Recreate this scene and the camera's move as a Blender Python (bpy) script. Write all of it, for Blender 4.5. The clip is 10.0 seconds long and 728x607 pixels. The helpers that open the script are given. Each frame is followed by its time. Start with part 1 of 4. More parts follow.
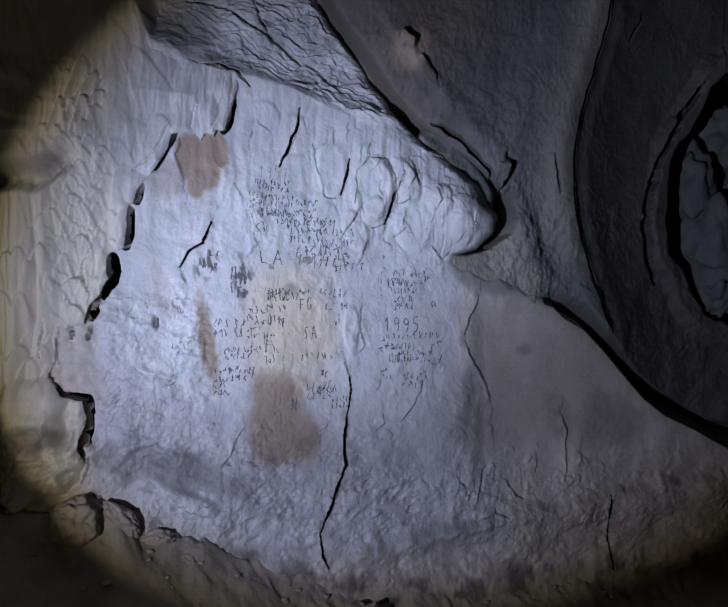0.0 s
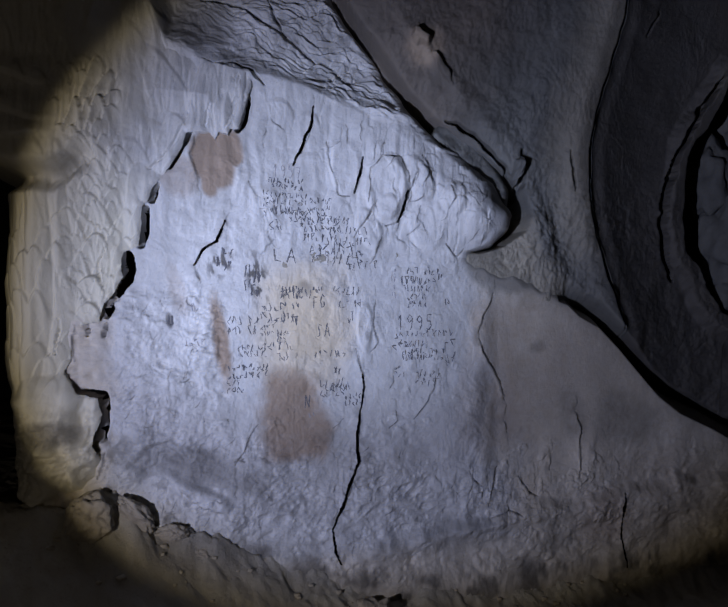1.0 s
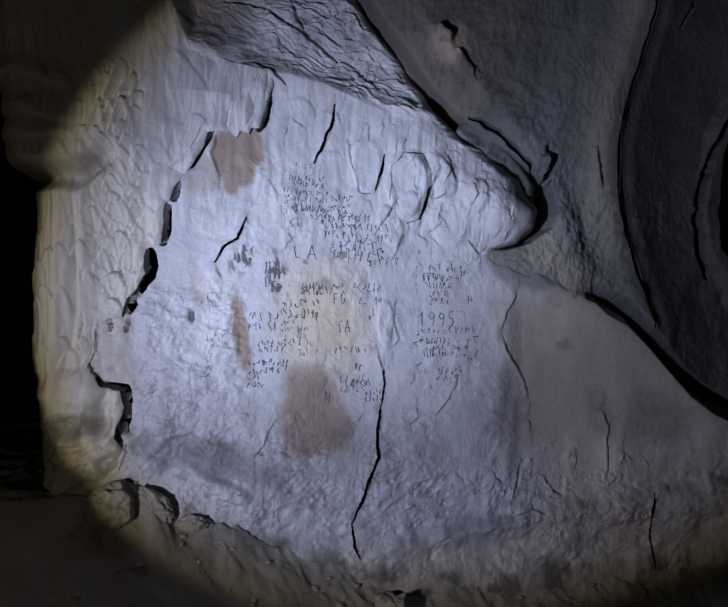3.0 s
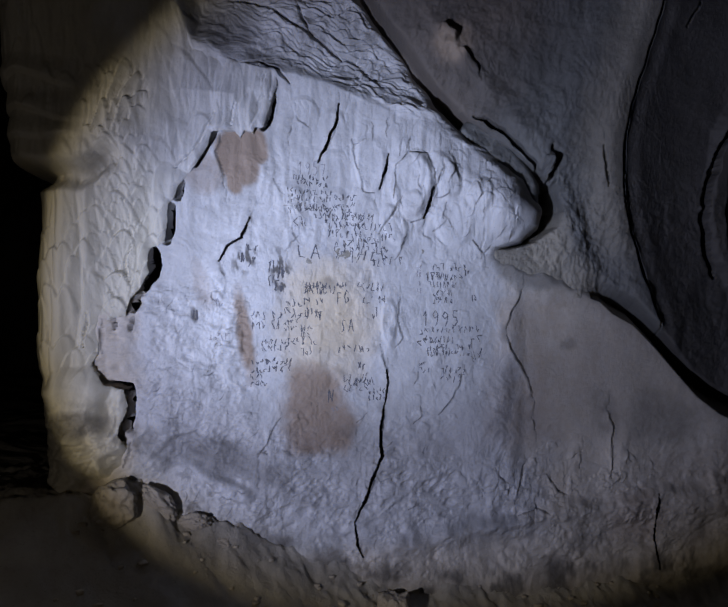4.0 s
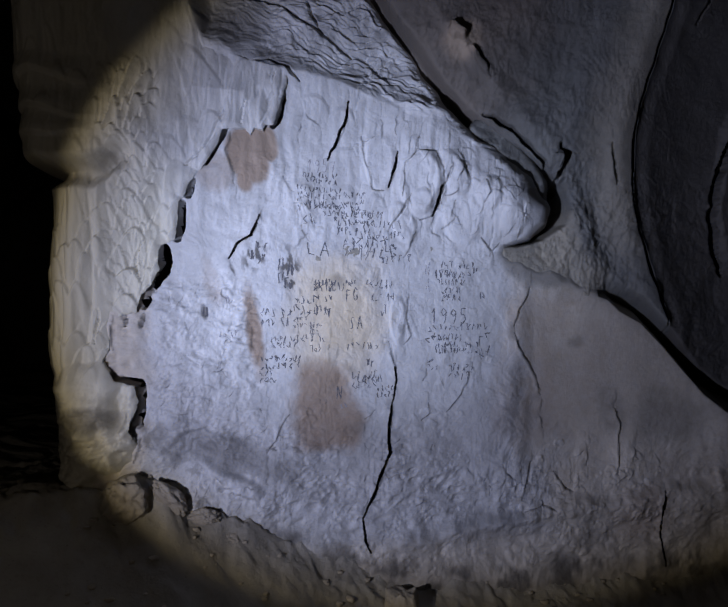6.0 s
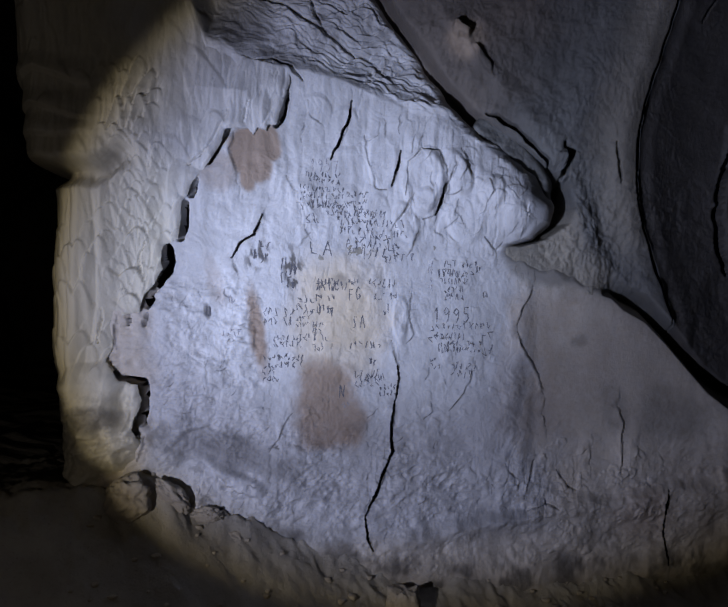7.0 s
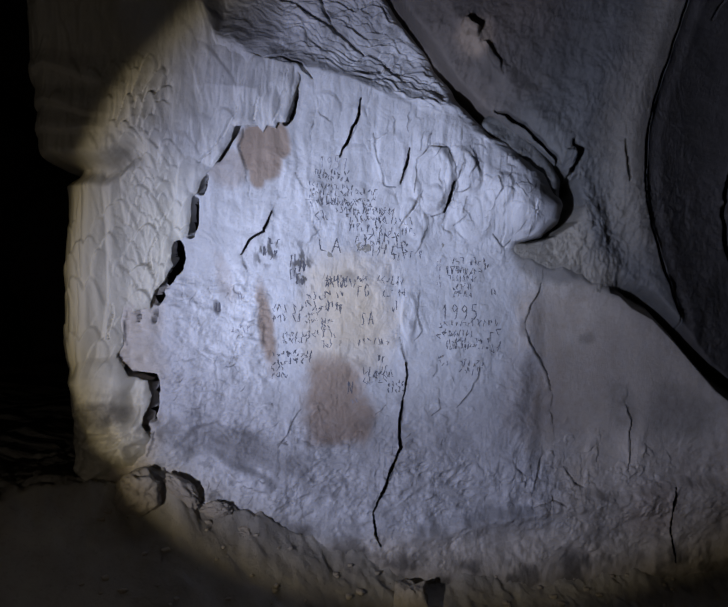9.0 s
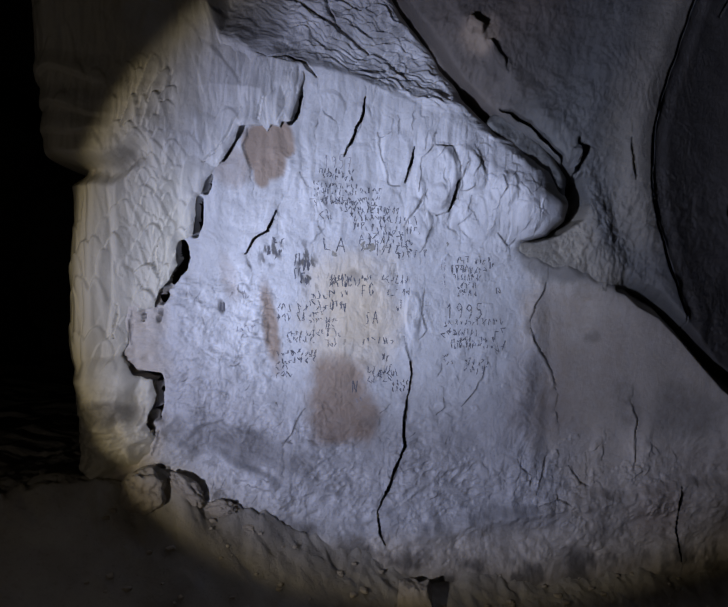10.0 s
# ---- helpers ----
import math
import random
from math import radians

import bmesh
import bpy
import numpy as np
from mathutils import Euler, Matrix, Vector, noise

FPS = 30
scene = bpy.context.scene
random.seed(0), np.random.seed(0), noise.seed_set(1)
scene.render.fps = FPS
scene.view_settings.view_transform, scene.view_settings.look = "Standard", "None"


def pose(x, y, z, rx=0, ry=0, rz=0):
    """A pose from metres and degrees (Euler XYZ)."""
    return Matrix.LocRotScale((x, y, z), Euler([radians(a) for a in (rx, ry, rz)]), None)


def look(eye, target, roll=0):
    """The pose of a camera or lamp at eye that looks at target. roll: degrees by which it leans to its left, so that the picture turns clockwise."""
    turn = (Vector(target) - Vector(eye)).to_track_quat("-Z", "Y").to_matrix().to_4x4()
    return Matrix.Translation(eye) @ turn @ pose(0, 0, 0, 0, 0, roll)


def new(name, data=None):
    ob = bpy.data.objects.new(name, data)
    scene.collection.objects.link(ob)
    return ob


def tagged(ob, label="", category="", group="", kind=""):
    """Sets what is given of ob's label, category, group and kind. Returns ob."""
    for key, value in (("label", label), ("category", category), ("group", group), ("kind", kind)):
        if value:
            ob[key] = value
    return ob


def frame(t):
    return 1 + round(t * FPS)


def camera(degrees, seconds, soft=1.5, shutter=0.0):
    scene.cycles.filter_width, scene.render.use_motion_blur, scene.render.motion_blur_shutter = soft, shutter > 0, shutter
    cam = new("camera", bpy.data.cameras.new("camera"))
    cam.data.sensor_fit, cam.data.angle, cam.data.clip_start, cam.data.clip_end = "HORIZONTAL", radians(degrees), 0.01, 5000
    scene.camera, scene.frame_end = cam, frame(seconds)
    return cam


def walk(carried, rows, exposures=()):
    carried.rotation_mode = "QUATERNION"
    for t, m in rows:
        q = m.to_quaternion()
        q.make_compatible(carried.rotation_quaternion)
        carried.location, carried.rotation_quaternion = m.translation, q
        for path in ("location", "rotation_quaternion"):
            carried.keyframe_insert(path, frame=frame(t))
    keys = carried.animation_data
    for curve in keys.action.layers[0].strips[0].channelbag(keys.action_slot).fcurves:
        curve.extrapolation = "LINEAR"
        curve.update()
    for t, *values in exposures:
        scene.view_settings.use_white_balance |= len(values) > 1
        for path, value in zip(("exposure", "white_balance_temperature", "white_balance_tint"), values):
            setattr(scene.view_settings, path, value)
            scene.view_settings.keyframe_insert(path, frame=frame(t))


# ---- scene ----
cam = camera(48.0, 10.0, soft=1.6)
ROWS = [
    (0, 0, 0, 1.35, 90, 0, 0),
    (0.5, 0.0139, -0.0074, 1.3764, 89.441, -0.171, 0.695),
    (1, 0.0244, -0.0105, 1.3697, 89.484, -0.143, 1.37),
    (1.5, 0.0445, -0.01, 1.3421, 89.938, -0.082, 2.19),
    (2, 0.0824, -0.0165, 1.3535, 89.67, -0.168, 3.286),
    (2.5, 0.1272, -0.022, 1.3663, 89.371, -0.288, 4.407),
    (4, 0.1851, -0.025, 1.3883, 88.853, -0.525, 5.958),
    (4.5, 0.1719, -0.0265, 1.379, 88.987, -0.555, 5.881),
    (5, 0.1567, -0.0207, 1.3862, 88.83, -0.603, 5.744),
    (5.5, 0.1571, -0.036, 1.3945, 88.595, -0.65, 5.877),
    (7, 0.189, -0.0427, 1.4252, 87.936, -0.849, 6.819),
    (7.5, 0.1834, -0.0501, 1.4475, 87.474, -0.882, 6.856),
    (8, 0.1748, -0.047, 1.4305, 87.754, -0.866, 6.853),
    (8.5, 0.1801, -0.0532, 1.4363, 87.575, -0.911, 7.087),
    (9, 0.1868, -0.0577, 1.4252, 87.716, -0.983, 7.35),
    (9.5, 0.1859, -0.0615, 1.4468, 87.277, -1.062, 7.466),
    (10, 0.2054, -0.0559, 1.4429, 87.33, -0.992, 8.003),
]
walk(cam, [(t, pose(x, y, z, rx, ry, rz)) for t, x, y, z, rx, ry, rz in ROWS])

# ---- light: one hand-held torch beside the camera ----
world = bpy.data.worlds.new("cave_dark")
scene.world = world
world.use_nodes = True
world.node_tree.nodes["Background"].inputs[0].default_value = (0.0, 0.0, 0.0, 1)
scene.view_settings.exposure = 0.0

TORCH = (-0.90, 0.26, 0.95)
AIM = (0.03, 3.10, 1.44)
HEART_OF_BEAM = (-0.20, 3.10, 1.56)


def torch_beam(name, half_angle, blend, watts, colour, radius=0.012, aim=AIM):
    data = bpy.data.lights.new(name, "SPOT")
    data.spot_size, data.spot_blend = radians(2 * half_angle), blend
    data.energy, data.color, data.shadow_soft_size = watts, colour, radius
    ob = new(name, data)
    ob.matrix_world = look(TORCH, aim)
    return ob


torch_beam("torch_beam", 25.6, 0.45, 132, (0.58, 0.745, 1.46))
torch_beam("torch_rim", 25.8, 0.13, 48, (1.0, 0.82, 0.40))
torch_beam("torch_hotspot", 16.5, 1.0, 230, (0.73, 0.87, 1.31), aim=HEART_OF_BEAM)
torch_beam("torch_spill", 62.0, 0.6, 5.0, (1.0, 0.88, 0.78))

# ---- noise and small geometry helpers ----
RNG = np.random.RandomState(7)
PERM = RNG.permutation(512)
PERM = np.concatenate([PERM, PERM, PERM[:8]]).astype(np.int32)
GRAD_X, GRAD_Y = (way(np.arange(512) * 2.399963).astype(np.float32) for way in (np.cos, np.sin))


def perlin(x, y, seed=0):
    x, y = np.asarray(x, float) + seed * 17.31, np.asarray(y, float) + seed * 9.77
    x, y = np.broadcast_arrays(x, y)
    xi, yi = np.floor(x), np.floor(y)
    xf, yf = (x - xi).astype(np.float32), (y - yi).astype(np.float32)
    xi, yi = xi.astype(np.int32) & 511, yi.astype(np.int32) & 511
    u, v = xf ** 3 * (xf * (6 * xf - 15) + 10), yf ** 3 * (yf * (6 * yf - 15) + 10)
    left, right = PERM.take(xi) + yi, PERM.take(xi + 1) + yi

    def corner(spot, dx, dy):
        k = PERM.take(spot + dy if dy else spot)
        return GRAD_X.take(k) * (xf - dx) + GRAD_Y.take(k) * (yf - dy)
    a, b = corner(left, 0, 0), corner(left, 0, 1)
    a = a + u * (corner(right, 1, 0) - a)
    b = b + u * (corner(right, 1, 1) - b)
    return (a + v * (b - a)) * 1.5


def fbm(x, y, octaves=4, seed=0, gain=0.5):
    total, amp = 0, 1.0
    for i in range(octaves):
        total = total + amp * perlin(x * 2 ** i, y * 2 ** i, seed + i * 3)
        amp *= gain
    return total


def cells(x, y, seed=0):
    """Distance to the nearest of one jittered seed a cell."""
    x, y = np.asarray(x, float) + seed * 5.1, np.asarray(y, float) + seed * 3.3
    xi, yi = np.floor(x).astype(int), np.floor(y).astype(int)
    best = np.full(x.shape, 9.0)
    for dx in (-1, 0, 1):
        for dy in (-1, 0, 1):
            h = PERM[(PERM[(xi + dx) & 511] + yi + dy) & 511]
            px, py = xi + dx + (h % 97) / 97, yi + dy + (h % 61) / 61
            best = np.minimum(best, np.hypot(x - px, y - py))
    return best


def smooth(a, b, v):
    t = np.clip((v - a) / (b - a), 0, 1)
    return t * t * (3 - 2 * t)


def ellipse(x, z, cx, cz, rx, rz, turn=0.0):
    c, s = math.cos(radians(turn)), math.sin(radians(turn))
    dx, dz = x - cx, z - cz
    return np.hypot((dx * c + dz * s) / rx, (dz * c - dx * s) / rz)


def to_line(x, z, pts):
    best = np.full(np.shape(x), 9.0)
    for (ax, az), (bx, bz) in zip(pts, pts[1:]):
        ex, ez = bx - ax, bz - az
        t = np.clip(((x - ax) * ex + (z - az) * ez) / (ex * ex + ez * ez), 0, 1)
        best = np.minimum(best, np.hypot(x - ax - t * ex, z - az - t * ez))
    return best


def carve(y, x, z, line, half, deep, flap=0.0):
    """Cuts a tapering crack of uneven width along a line into y; flap lifts the lip on its left."""
    lx, lz = [p[0] for p in line], [p[1] for p in line]
    m = (x > min(lx) - 0.09) & (x < max(lx) + 0.09) & (z > min(lz) - 0.09) & (z < max(lz) + 0.09)
    if not m.any():
        return y
    px, pz = x[m], z[m]
    qx, qz = px + 0.007 * fbm(px * 14, pz * 14, 3, 101), pz + 0.007 * fbm(px * 14, pz * 14, 3, 102)
    d = to_line(qx, qz, line)
    ends = np.minimum(np.hypot(px - lx[0], pz - lz[0]), np.hypot(px - lx[-1], pz - lz[-1]))
    hw = half * (0.35 + 0.65 * smooth(0.0, 0.05, ends)) * (0.85 + 0.5 * perlin(px * 17, pz * 17, 103))
    cutting = deep * smooth(1.35 * hw, 0.7 * hw, d)
    if flap:
        left = to_line(qx - 0.006, qz, line) > d
        cutting = cutting - flap * np.maximum(0, np.exp(-d / 0.030) - 0.05) * left * smooth(0.0, 0.04, ends)
    y = y.copy()
    y[m] += cutting
    return y


def inside(x, z, pts):
    """Signed distance to a closed outline, positive within."""
    odd = np.zeros(np.shape(x), bool)
    for (ax, az), (bx, bz) in zip(pts, pts[1:] + pts[:1]):
        hit = (az > z) != (bz > z)
        odd ^= hit & (x < (bx - ax) * (z - az) / (bz - az + 1e-12) + ax)
    d = to_line(x, z, pts + pts[:1])
    return np.where(odd, d, -d)


def mesh_of(name, co, faces, material, attributes=None, front=None):
    """A mesh from arrays; faces that stand steep to front stay flat, so that broken edges are crisp."""
    me = bpy.data.meshes.new(name)
    me.vertices.add(len(co))
    me.vertices.foreach_set("co", np.asarray(co, np.float32).ravel())
    faces = np.asarray(faces, np.int32)
    k = faces.shape[1]
    me.loops.add(faces.size)
    me.loops.foreach_set("vertex_index", faces.ravel())
    me.polygons.add(len(faces))
    me.polygons.foreach_set("loop_start", np.arange(0, faces.size, k, dtype=np.int32))
    soft = np.ones(len(faces), bool)
    if front is not None:
        p = np.asarray(co)[faces]
        n = np.cross(p[:, 2] - p[:, 0], p[:, 3] - p[:, 1])
        n /= np.linalg.norm(n, axis=1)[:, None] + 1e-12
        soft = np.abs(n @ np.array(front)) > 0.36
    me.polygons.foreach_set("use_smooth", soft)
    me.update(calc_edges=True)
    for key, values in (attributes or {}).items():
        layer = me.attributes.new(key, "FLOAT", "POINT")
        layer.data.foreach_set("value", np.asarray(values, np.float32).ravel())
    me.materials.append(material)
    return me


def grid_faces(n, m, keep=None):
    i = np.arange(n * m).reshape(n, m)
    f = np.stack([i[:-1, :-1], i[:-1, 1:], i[1:, 1:], i[1:, :-1]], -1).reshape(-1, 4)
    if keep is not None:
        f = f[keep.ravel()[f].all(1)]
    return f


def used_only(co, faces, attributes):
    ids = np.unique(faces)
    remap = np.full(len(co), -1)
    remap[ids] = np.arange(len(ids))
    return co[ids], remap[faces], {k: np.ravel(v)[ids] for k, v in attributes.items()}


def lobes(x, z, kx, kz, seed=0):
    """Rows of hanging lobes: 0 to 1 up each lobe, with a sharp arched brow where the next one begins."""
    u = x * kx + 0.35 * perlin(x * kx * 0.6, z * kz * 0.6, seed)
    col = np.floor(u)
    side = u - col - 0.5
    h = PERM[(col.astype(int) * 7 + seed * 31) & 511] / 512
    s = z * kz * (0.8 + 0.4 * h) + 3 * h + 5 * side ** 4 + 0.4 * perlin(x * kx * 0.8, z * kz * 0.5, seed + 1)
    f = s - np.floor(s)
    return np.where(f < 0.86, f / 0.86, (1 - f) / 0.14) * (1 - 9 * side ** 4)


def drapes(x, z, kx, kz, seed=0, round_=1.5):
    """Rows of hanging scales: each swells towards a sharp rounded tip at its lower end."""
    u = x * kx + 0.5 * perlin(x * kx * 0.4, z * kz * 0.4, seed)
    total = 0
    for shift in (0.0, 0.5):
        col = np.floor(u + shift)
        side = u + shift - col - 0.5
        h = PERM[(col.astype(int) * 7 + seed * 31 + int(9 * shift)) & 511] / 512
        s = z * kz * (0.75 + 0.5 * h) + 7 * h - round_ * 4 * side ** 2 + 0.7 * perlin(x * kx * 0.7, z * kz * 0.5, seed + 1)
        row = np.floor(s)
        f = s - row
        size = 0.35 + 0.65 * PERM[(row.astype(int) * 13 + col.astype(int) * 5 + seed) & 511] / 512
        total = np.maximum(total, size * smooth(0.0, 0.13, f) * (1 - f) * np.sqrt(np.maximum(0, 1 - 4 * side ** 2)))
    return total


def plates(n, steps=6.0, sharp=0.82):
    """Turns smooth noise into flat broken plates with crisp edges."""
    q = n * steps
    f = q - np.floor(q)
    return (np.floor(q) + smooth(sharp, 1.0, f)) / steps


def sheet(name, xs, zs, height, material, keep=None, attributes=None, undercut=None, contour=None):
    """An upright relief of rock: y = height(x, z), kept where keep(x, z) holds and cut smoothly where contour(x, z) is zero."""
    x, z = np.meshgrid(xs, zs)
    held = keep(x, z) if keep else np.ones(x.shape, bool)
    if contour:
        d = contour(x, z)
        gz, gx = np.gradient(d, zs, xs)
        g2 = gx ** 2 + gz ** 2 + 1e-9
        rim = (d < 0) & (d > -0.8 * np.diff(xs).min()) & (g2 > 0.2)
        held = held & ((d >= 0) | rim)
        x, z = np.where(rim, x - d * gx / g2, x), np.where(rim, z - d * gz / g2, z)
    y = height(x, z)
    extra = attributes(x, z) if attributes else {}
    co = np.stack([undercut(x, z) if undercut else x, y, z], -1).reshape(-1, 3)
    faces = grid_faces(len(zs), len(xs), held)
    co, faces, extra = used_only(co, faces, extra)
    return new(name, mesh_of(name, co, faces, material, extra, (0.46, -0.888, 0.0)))


def lump(name, place, size, material, seed=0, rough=0.18, turn=(0, 0, 0), detail=4):
    """A weathered stone: an icosphere pushed about by noise."""
    bm = bmesh.new()
    bmesh.ops.create_icosphere(bm, subdivisions=detail, radius=1)
    off = Vector((seed * 3.7, seed * 1.9, seed * 5.3))
    for v in bm.verts:
        n = v.co.normalized()
        r = 1 + rough * noise.fractal(n * 1.6 + off, 1.0, 2.0, 5) - 0.5 * rough * abs(noise.noise(n * 3.1 + off))
        v.co = Vector((n.x * size[0], n.y * size[1], n.z * size[2])) * r
    me = bpy.data.meshes.new(name)
    bm.to_mesh(me)
    bm.free()
    me.polygons.foreach_set("use_smooth", np.ones(len(me.polygons), bool))
    me.materials.append(material)
    ob = new(name, me)
    ob.matrix_world = pose(*place, *turn)
    return ob


# ---- materials ----
def rock(name, base, second, rough=0.8, grain=60.0, bump=0.0032, stains=False, tint=(0.60, 0.485, 0.32), mottle=0.3):
    mat = bpy.data.materials.new(name)
    mat.use_nodes = True
    nt = mat.node_tree
    nodes, links = nt.nodes, nt.links
    bsdf = nodes["Principled BSDF"]
    coord = nodes.new("ShaderNodeTexCoord").outputs["Object"]

    def noise_tex(scale, detail=6.0, rough_=0.6):
        n = nodes.new("ShaderNodeTexNoise")
        n.inputs["Scale"].default_value, n.inputs["Detail"].default_value, n.inputs["Roughness"].default_value = scale, detail, rough_
        links.new(coord, n.inputs["Vector"])
        return n.outputs["Fac"]

    def ramp(fac, lo, hi, a=0.0, b=1.0):
        r = nodes.new("ShaderNodeMapRange")
        for i, v in enumerate((lo, hi, a, b)):
            r.inputs[i + 1].default_value = v
        links.new(fac, r.inputs[0])
        return r.outputs[0]

    def mix(fac, a, b):
        m = nodes.new("ShaderNodeMix")
        m.data_type = "RGBA"
        for sock, v in ((m.inputs[0], fac), (m.inputs[6], a), (m.inputs[7], b)):
            if hasattr(v, "is_output"):
                links.new(v, sock)
            else:
                sock.default_value = v if isinstance(v, float) else (*v, 1)
        return m.outputs[2]

    colour = mix(ramp(noise_tex(2.3, 4), 0.38, 0.68), base, second)
    colour = mix(ramp(noise_tex(9.0, 8), 0.46, 0.70, 0.0, mottle), colour, tuple(0.58 * c for c in base))
    colour = mix(ramp(noise_tex(48.0, 5), 0.52, 0.75, 0.0, 0.25), colour, tuple(0.55 * c for c in second))
    colour = mix(ramp(noise_tex(130.0, 4), 0.62, 0.74, 0.0, 0.5), colour, tuple(0.35 * c for c in second))
    if stains:
        # the third layer holds real smudges plus shade put into the colour
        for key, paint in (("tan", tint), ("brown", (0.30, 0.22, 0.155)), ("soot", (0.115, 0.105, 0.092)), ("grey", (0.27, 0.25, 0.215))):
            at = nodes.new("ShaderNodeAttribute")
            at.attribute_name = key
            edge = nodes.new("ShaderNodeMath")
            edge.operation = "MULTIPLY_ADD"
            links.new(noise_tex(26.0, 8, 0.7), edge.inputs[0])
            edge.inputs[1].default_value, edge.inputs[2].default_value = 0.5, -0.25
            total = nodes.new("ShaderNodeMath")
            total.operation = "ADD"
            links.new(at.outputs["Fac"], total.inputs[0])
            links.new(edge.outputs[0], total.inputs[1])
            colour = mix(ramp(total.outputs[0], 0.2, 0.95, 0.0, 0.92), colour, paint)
    links.new(colour, bsdf.inputs["Base Color"])
    links.new(ramp(noise_tex(14.0), 0.3, 0.7, rough - 0.12, rough + 0.12), bsdf.inputs["Roughness"])
    bsdf.inputs["Specular IOR Level"].default_value = 0.25
    b = nodes.new("ShaderNodeBump")
    b.inputs["Strength"].default_value, b.inputs["Distance"].default_value = 0.7, bump
    links.new(noise_tex(grain, 10, 0.65), b.inputs["Height"])
    fine = nodes.new("ShaderNodeBump")
    fine.inputs["Strength"].default_value, fine.inputs["Distance"].default_value = 0.6, 0.5 * bump
    links.new(noise_tex(3.2 * grain, 6, 0.7), fine.inputs["Height"])
    links.new(b.outputs[0], fine.inputs["Normal"])
    links.new(fine.outputs[0], bsdf.inputs["Normal"])
    return mat


PALE = rock("pale_limestone", (0.60, 0.585, 0.56), (0.50, 0.485, 0.46), stains=True)
FLOW = rock("cream_flowstone", (0.59, 0.57, 0.53), (0.49, 0.47, 0.435), stains=True, tint=(0.57, 0.525, 0.405))
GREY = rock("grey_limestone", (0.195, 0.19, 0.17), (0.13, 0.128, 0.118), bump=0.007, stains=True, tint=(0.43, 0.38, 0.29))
DARK = rock("dark_damp_limestone", (0.10, 0.092, 0.085), (0.06, 0.056, 0.054), bump=0.006)
EARTH = rock("dusty_cave_floor", (0.42, 0.39, 0.33), (0.27, 0.245, 0.205), rough=0.9, grain=40, bump=0.008)
STONE = rock("buff_stone", (0.42, 0.37, 0.29), (0.28, 0.245, 0.20), bump=0.006)


def ink(name, colour):
    mat = bpy.data.materials.new(name)
    mat.use_nodes = True
    nt = mat.node_tree
    bsdf = nt.nodes["Principled BSDF"]
    n = nt.nodes.new("ShaderNodeTexNoise")
    n.inputs["Scale"].default_value = 90.0
    r = nt.nodes.new("ShaderNodeValToRGB")
    r.color_ramp.elements[0].color = (*[0.6 * c for c in colour], 1)
    r.color_ramp.elements[1].color = (*[min(1, 1.9 * c) for c in colour], 1)
    nt.links.new(n.outputs["Fac"], r.inputs[0])
    nt.links.new(r.outputs[0], bsdf.inputs["Base Color"])
    bsdf.inputs["Roughness"].default_value = 0.9
    return mat


CHARCOAL = ink("charcoal_mark", (0.075, 0.072, 0.075))
SCRATCH = ink("scratched_groove", (0.20, 0.19, 0.19))

# ---- lines of the rock, in metres along the wall and up ----
SIL = [(-0.327, 2.802), (-0.229, 2.617), (-0.16, 2.491), (-0.10, 2.412), (-0.02, 2.325), (0.03, 2.25), (0.092, 2.17), (0.13, 2.105), (0.205, 2.05), (0.29, 2.003), (0.395, 1.962), (0.50, 1.882), (0.558, 1.80), (0.575, 1.72), (0.556, 1.655), (0.485, 1.588), (0.40, 1.555), (0.298, 1.519)]
SHO = [(-0.766, 2.642), (-0.76, 2.401), (-0.738, 2.241), (-0.612, 2.212), (-0.489, 2.19), (-0.394, 2.184), (-0.263, 2.156), (-0.127, 2.1), (-0.039, 2.072), (0.087, 2.053), (0.199, 2.002), (0.275, 1.939), (0.373, 1.878), (0.493, 1.795)]
CUR = [(-0.466, 2.193), (-0.458, 2.143), (-0.477, 2.081), (-0.502, 1.973), (-0.528, 1.974), (-0.539, 1.948), (-0.567, 1.959), (-0.582, 1.932), (-0.6, 1.953), (-0.672, 1.944), (-0.683, 1.898), (-0.708, 1.842), (-0.737, 1.795), (-0.772, 1.746), (-0.786, 1.696), (-0.803, 1.667), (-0.811, 1.54), (-0.857, 1.517), (-0.863, 1.482), (-0.853, 1.434), (-0.876, 1.377), (-0.903, 1.345), (-0.915, 1.281), (-0.957, 1.274), (-0.992, 1.259), (-0.996, 1.165), (-1.011, 1.119), (-0.971, 1.046), (-0.915, 1.033), (-0.908, 0.973), (-0.919, 0.88), (-0.906, 0.809), (-0.921, 0.764), (-0.961, 0.7), (-1.04, 0.62)]
S1 = [(-0.48, 2.098), (-0.492, 2.02), (-0.506, 1.975)]
S2 = [(-0.663, 1.953), (-0.691, 1.884), (-0.727, 1.819)]
S2B = [(-0.764, 1.755), (-0.778, 1.697)]
S3 = [(-0.794, 1.671), (-0.801, 1.597), (-0.807, 1.542)]
S4 = [(-0.85, 1.51), (-0.836, 1.458), (-0.854, 1.409), (-0.873, 1.369)]
S4B = [(-0.893, 1.345), (-0.902, 1.302)]
S5 = [(-0.955, 1.274), (-0.959, 1.233)]
S5B = [(-0.993, 1.274), (-0.991, 1.157)]
S5C = [(-0.904, 1.273), (-0.909, 1.232)]
S6 = [(-1.013, 1.127), (-0.972, 1.05), (-0.91, 1.039), (-0.899, 0.988), (-0.911, 0.887)]
S6B = [(-0.905, 0.848), (-0.904, 0.809), (-0.918, 0.759)]
S7 = [(-0.263, 2.104), (-0.243, 2.088), (-0.249, 2.026), (-0.279, 1.945), (-0.317, 1.858)]
